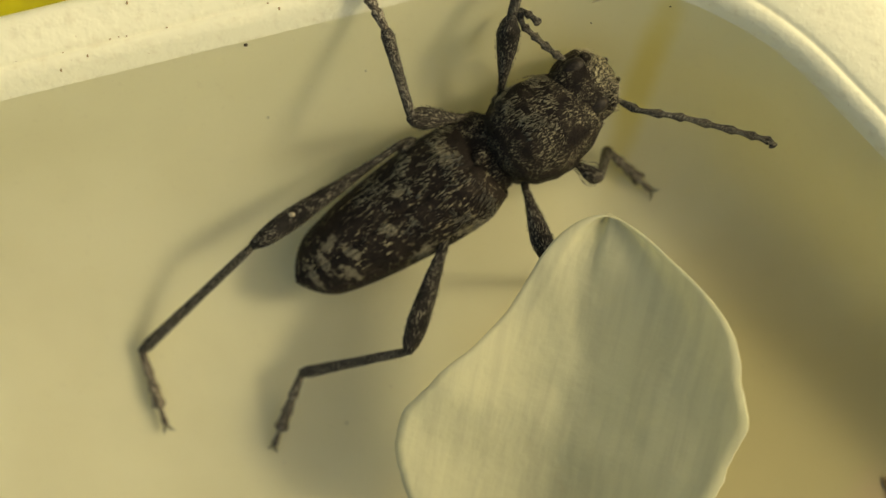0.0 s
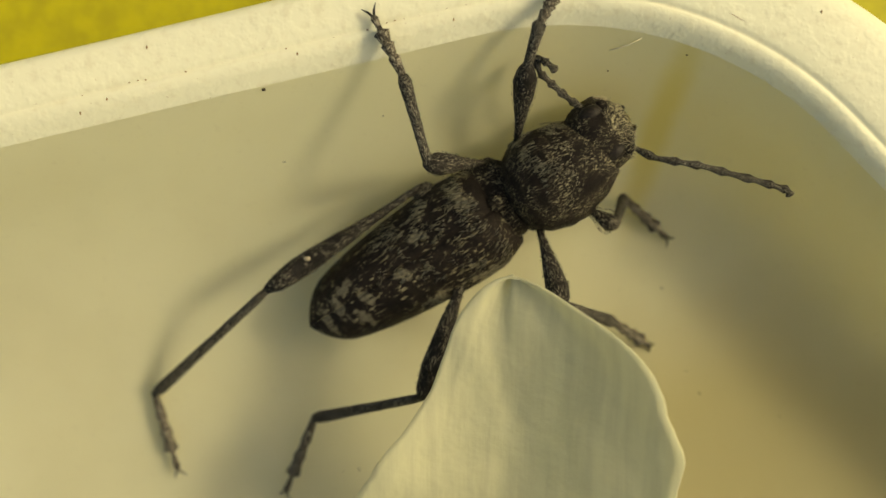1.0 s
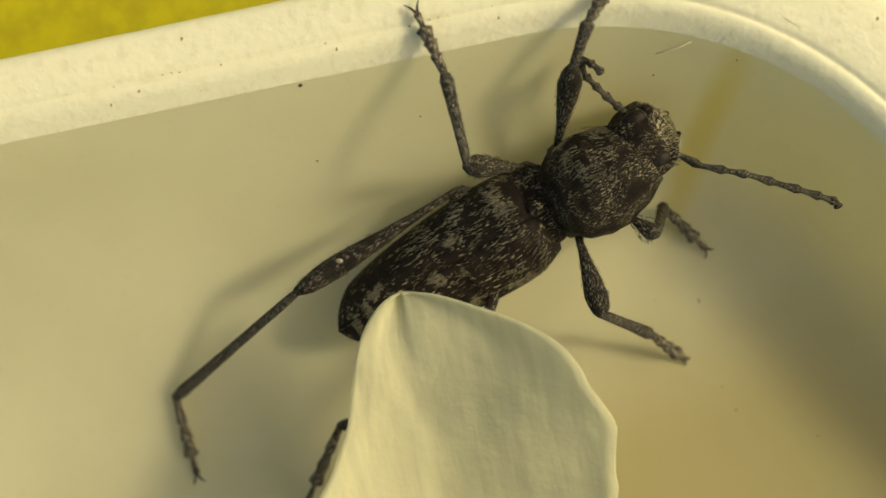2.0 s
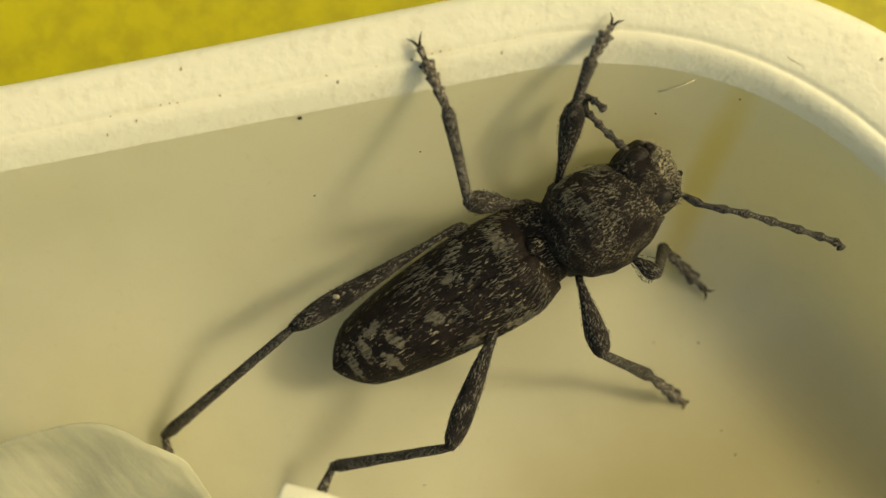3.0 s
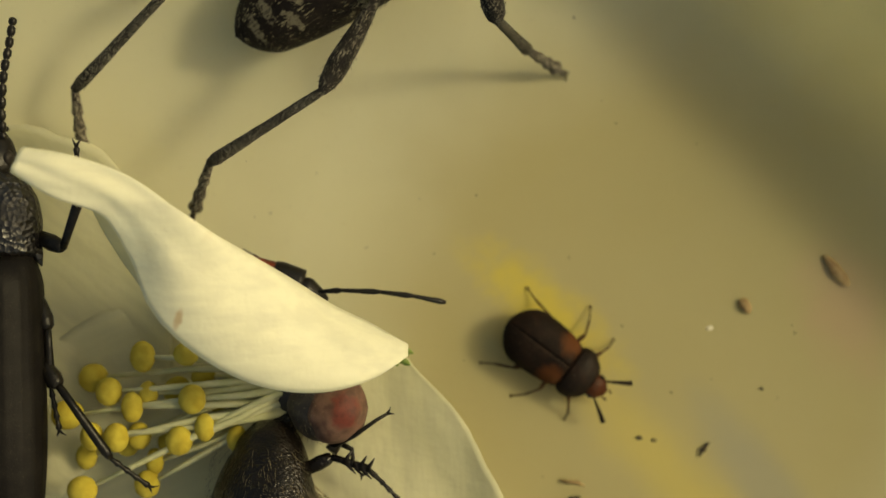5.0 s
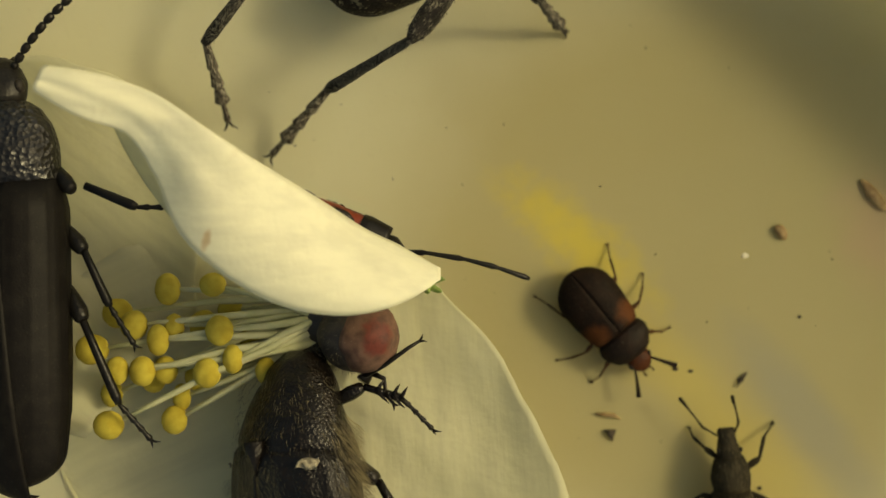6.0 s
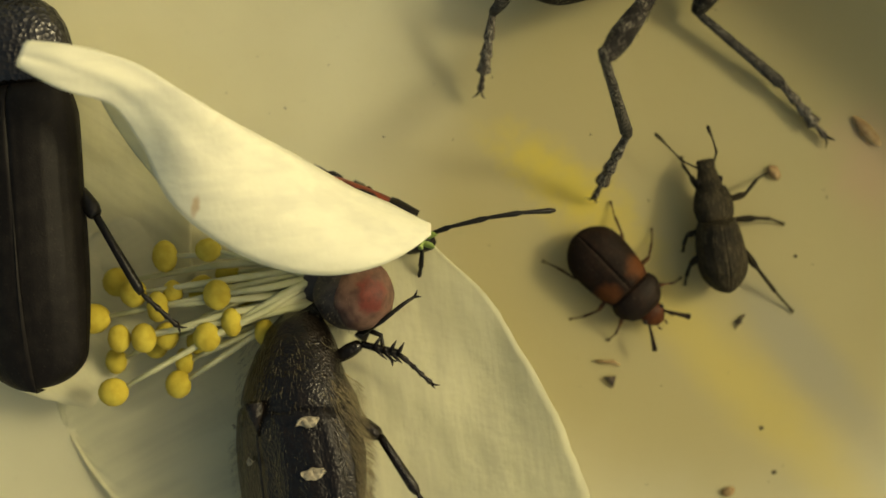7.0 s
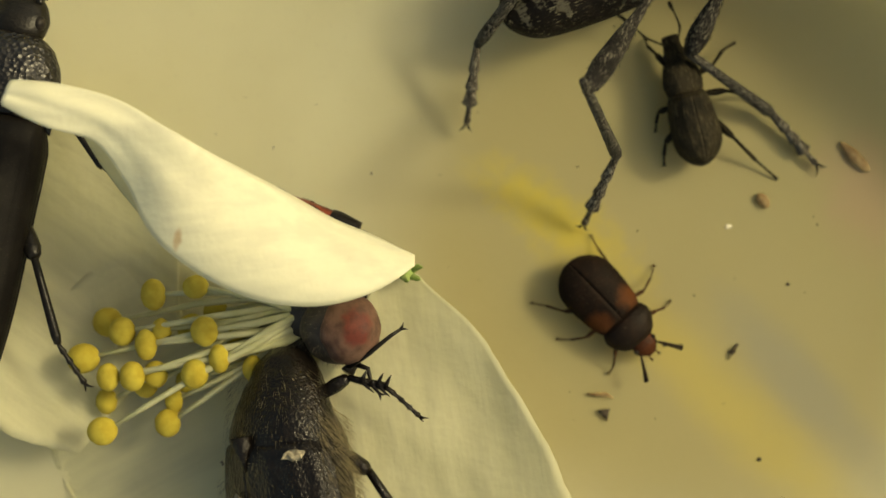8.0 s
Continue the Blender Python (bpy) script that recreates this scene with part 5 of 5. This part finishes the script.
    # The black beetle climbs on to the petals: tail, then head.
    track = [(0.0, -16.5, -35.5, -16.3, -19.3), (2.8, -15.8, -33.0, -16.2, -17.0), (3.5, -14.9, -30.1, -15.7, -13.9), (3.8, -14.8, -27.0, -15.6, -10.8), (4.0, -14.8, -25.5, -15.55, -9.3), (4.2, -14.7, -24.8, -15.14, -8.54), (4.5, -16.0, -25.2, -15.75, -9.02),
             (4.7, -15.7, -24.9, -15.5, -8.6), (5.0, -15.7, -24.2, -15.6, -7.84), (5.2, -15.68, -24.36, -14.98, -7.99), (5.75, -15.3, -24.3, -15.6, -8.0), (6.3, -14.5, -24.2, -16.4, -8.0), (6.5, -14.4, -24.23, -16.58, -8.11),
             (6.8, -14.8, -22.2, -15.2, -6.0), (7.0, -14.8, -21.41, -14.66, -5.15), (7.5, -16.23, -21.65, -14.43, -5.56), (8.0, -18.5, -20.4, -13.61, -4.73)]
    walk(BLACKBUG, [(t, along((ax, ay), (bx, by), 0.0, 0.0)) for t, ax, ay, bx, by in track])
    turns = [(0.0, 0, 0), (3.5, 0, -10), (4.0, 0, -32), (4.2, 8, -30), (4.5, 0, -36), (4.75, 0, -10), (5.0, 5, 26), (5.2, 10, -4), (6.3, 0, -15), (6.8, 0, 25), (8.0, 5, 35)]
    for feeler, side in zip(BLACKFEELERS, (1, -1)):
        walk(feeler, [(t, at(7.9, side * 0.7, 4.9, 0, {4.0: -50, 4.2: -45, 4.5: -28}.get(t, 0) if side < 0 else 0, left if side > 0 else right)) for t, left, right in turns])
    swing(BLACKLEGS, [(t / 4, 1.0 if t > 11 else 0.3) for t in range(0, 33)], 12, 9.0, {3: [(0, 5), (5.25, 5), (6.25, -10), (6.5, 68), (6.75, 18), (7, 14), (7.5, 9), (8, 10)], 4: [(0, 0), (6.5, 0), (7, -28), (8, -28)]})
    # its right fore shin reaches up to the petal, hangs, then feels its way under it
    knee, way = Vector((-1.0, -1.3, 0.8)) * MM, Vector((-3.0, -2.5, -0.6))
    for shin in BLACKLEGS[3].children:
        rows = [(0.0, 1.0), (5.2, 1.0), (6.25, 0.0), (6.5, -0.3), (6.75, -0.05), (7.0, -0.05), (7.3, 0.1), (7.5, -0.05), (8.0, 0.04)]
        walk(shin, [(t, Matrix.Translation(knee) @ Matrix.Rotation(radians(112 * k), 4, "Z") @ Matrix.Rotation(radians(25 * k), 4, way.cross((0, 0, 1))) @ Matrix.Translation(-knee)) for t, k in rows])

    # its right wing case is ajar for a moment
    walk(BLACKCASE, [(t, at(2.6 + lift * 0.06, -0.3 - lift * 0.03, 5.0, 0, 0, -lift) @ at(-2.6, 0.3, 0)) for t, lift in ((0.0, 0.3), (5.4, 0.3), (6.3, 7.5), (6.6, 7.0), (7.0, 1.5), (8.0, 1.0))])

    # The weevil walks up the floor and stops under the longhorn's legs.
    track = [(0.0, 12.0, -41.0, 90), (4.6, 12.0, -41.0, 90), (5.2, 12.0, -34.0, 91), (5.75, 11.9, -28.5, 92), (6.3, 11.81, -22.86, 92.6), (6.5, 11.77, -20.8, 94.4), (6.8, 11.68, -18.86, 95), (7.0, 11.83, -17.34, 95), (7.3, 12.05, -13.0, 95), (7.5, 11.98, -12.07, 95.5), (8.0, 11.78, -11.01, 98.5)]
    walk(WEEVILBUG, [(t, at(x, y, 0, 0, 0, a) @ at(-0.3, 0, 0)) for t, x, y, a in track])
    swing(WEEVILLEGS, [(0.0, 0.0), (5.0, 0.0)] + [(5.2 + 0.1 * k, 1.0 if k < 22 else 0.25) for k in range(29)], 18, 17.0)

    # The rust beetle turns on the spot.
    track = [(0.0, 4.4, -14.2, -28), (3.5, 4.4, -14.2, -28), (4.5, 5.2, -15.2, -30.6), (4.7, 6.1, -16.45, -33.2), (5.0, 6.42, -17.2, -38), (5.2, 6.1, -17.68, -52), (5.75, 6.7, -18.4, -53), (6.3, 7.32, -18.86, -52), (6.5, 7.2, -18.95, -56), (6.8, 7.6, -18.98, -55), (7.0, 7.7, -19.07, -50.5), (7.5, 7.85, -19.09, -50.4), (8.0, 7.77, -19.01, -52.5)]
    walk(RUSTBUG, [(t, at(x, y, 0, 0, 0, a)) for t, x, y, a in track])
    swing(RUSTLEGS, [(0.0, 0.0), (4.0, 0.0)] + [(4.2 + 0.2 * k, 1.0) for k in range(20)], 10, 8.0)

    # The firebug creeps behind the upper petal.
    track = [(0.0, -4.5, -22.0, -20), (3.0, -5.5, -18.0, -20), (4.2, -6.5, -15.4, -16), (4.5, -7.7, -13.2, -16), (4.7, -7.35, -13.25, -16), (5.0, -7.0, -13.4, -16), (5.2, -7.5, -13.35, -16), (5.75, -5.8, -13.6, -23), (6.3, -3.9, -14.75, -26), (6.5, -3.6, -14.95, -26.4), (7.0, -3.4, -15.0, -28.8), (7.5, -4.2, -14.3, -30.6), (8.0, -5.0, -14.05, -27.9)]
    turns = [(0.0, 50, 0), (4.3, 60, 0), (4.5, 72, 0), (4.7, 45, 0), (5.0, 11, 0), (5.2, 17, 0), (5.75, 15, 0), (6.3, 8, 0), (6.5, 6, 0), (6.8, 25, 0), (7.0, 36, 0), (7.2, 5, 58), (7.5, -60, 50), (8.0, -60, 50)]
    walk(FEELER, [(t, at(3.9, 0.3, 3.4, 0, pitch, a)) for t, a, pitch in turns])
    walk(FIREBUG, [(t, at(x, y, 0, 0, 0, a)) for t, x, y, a in track])


motions()
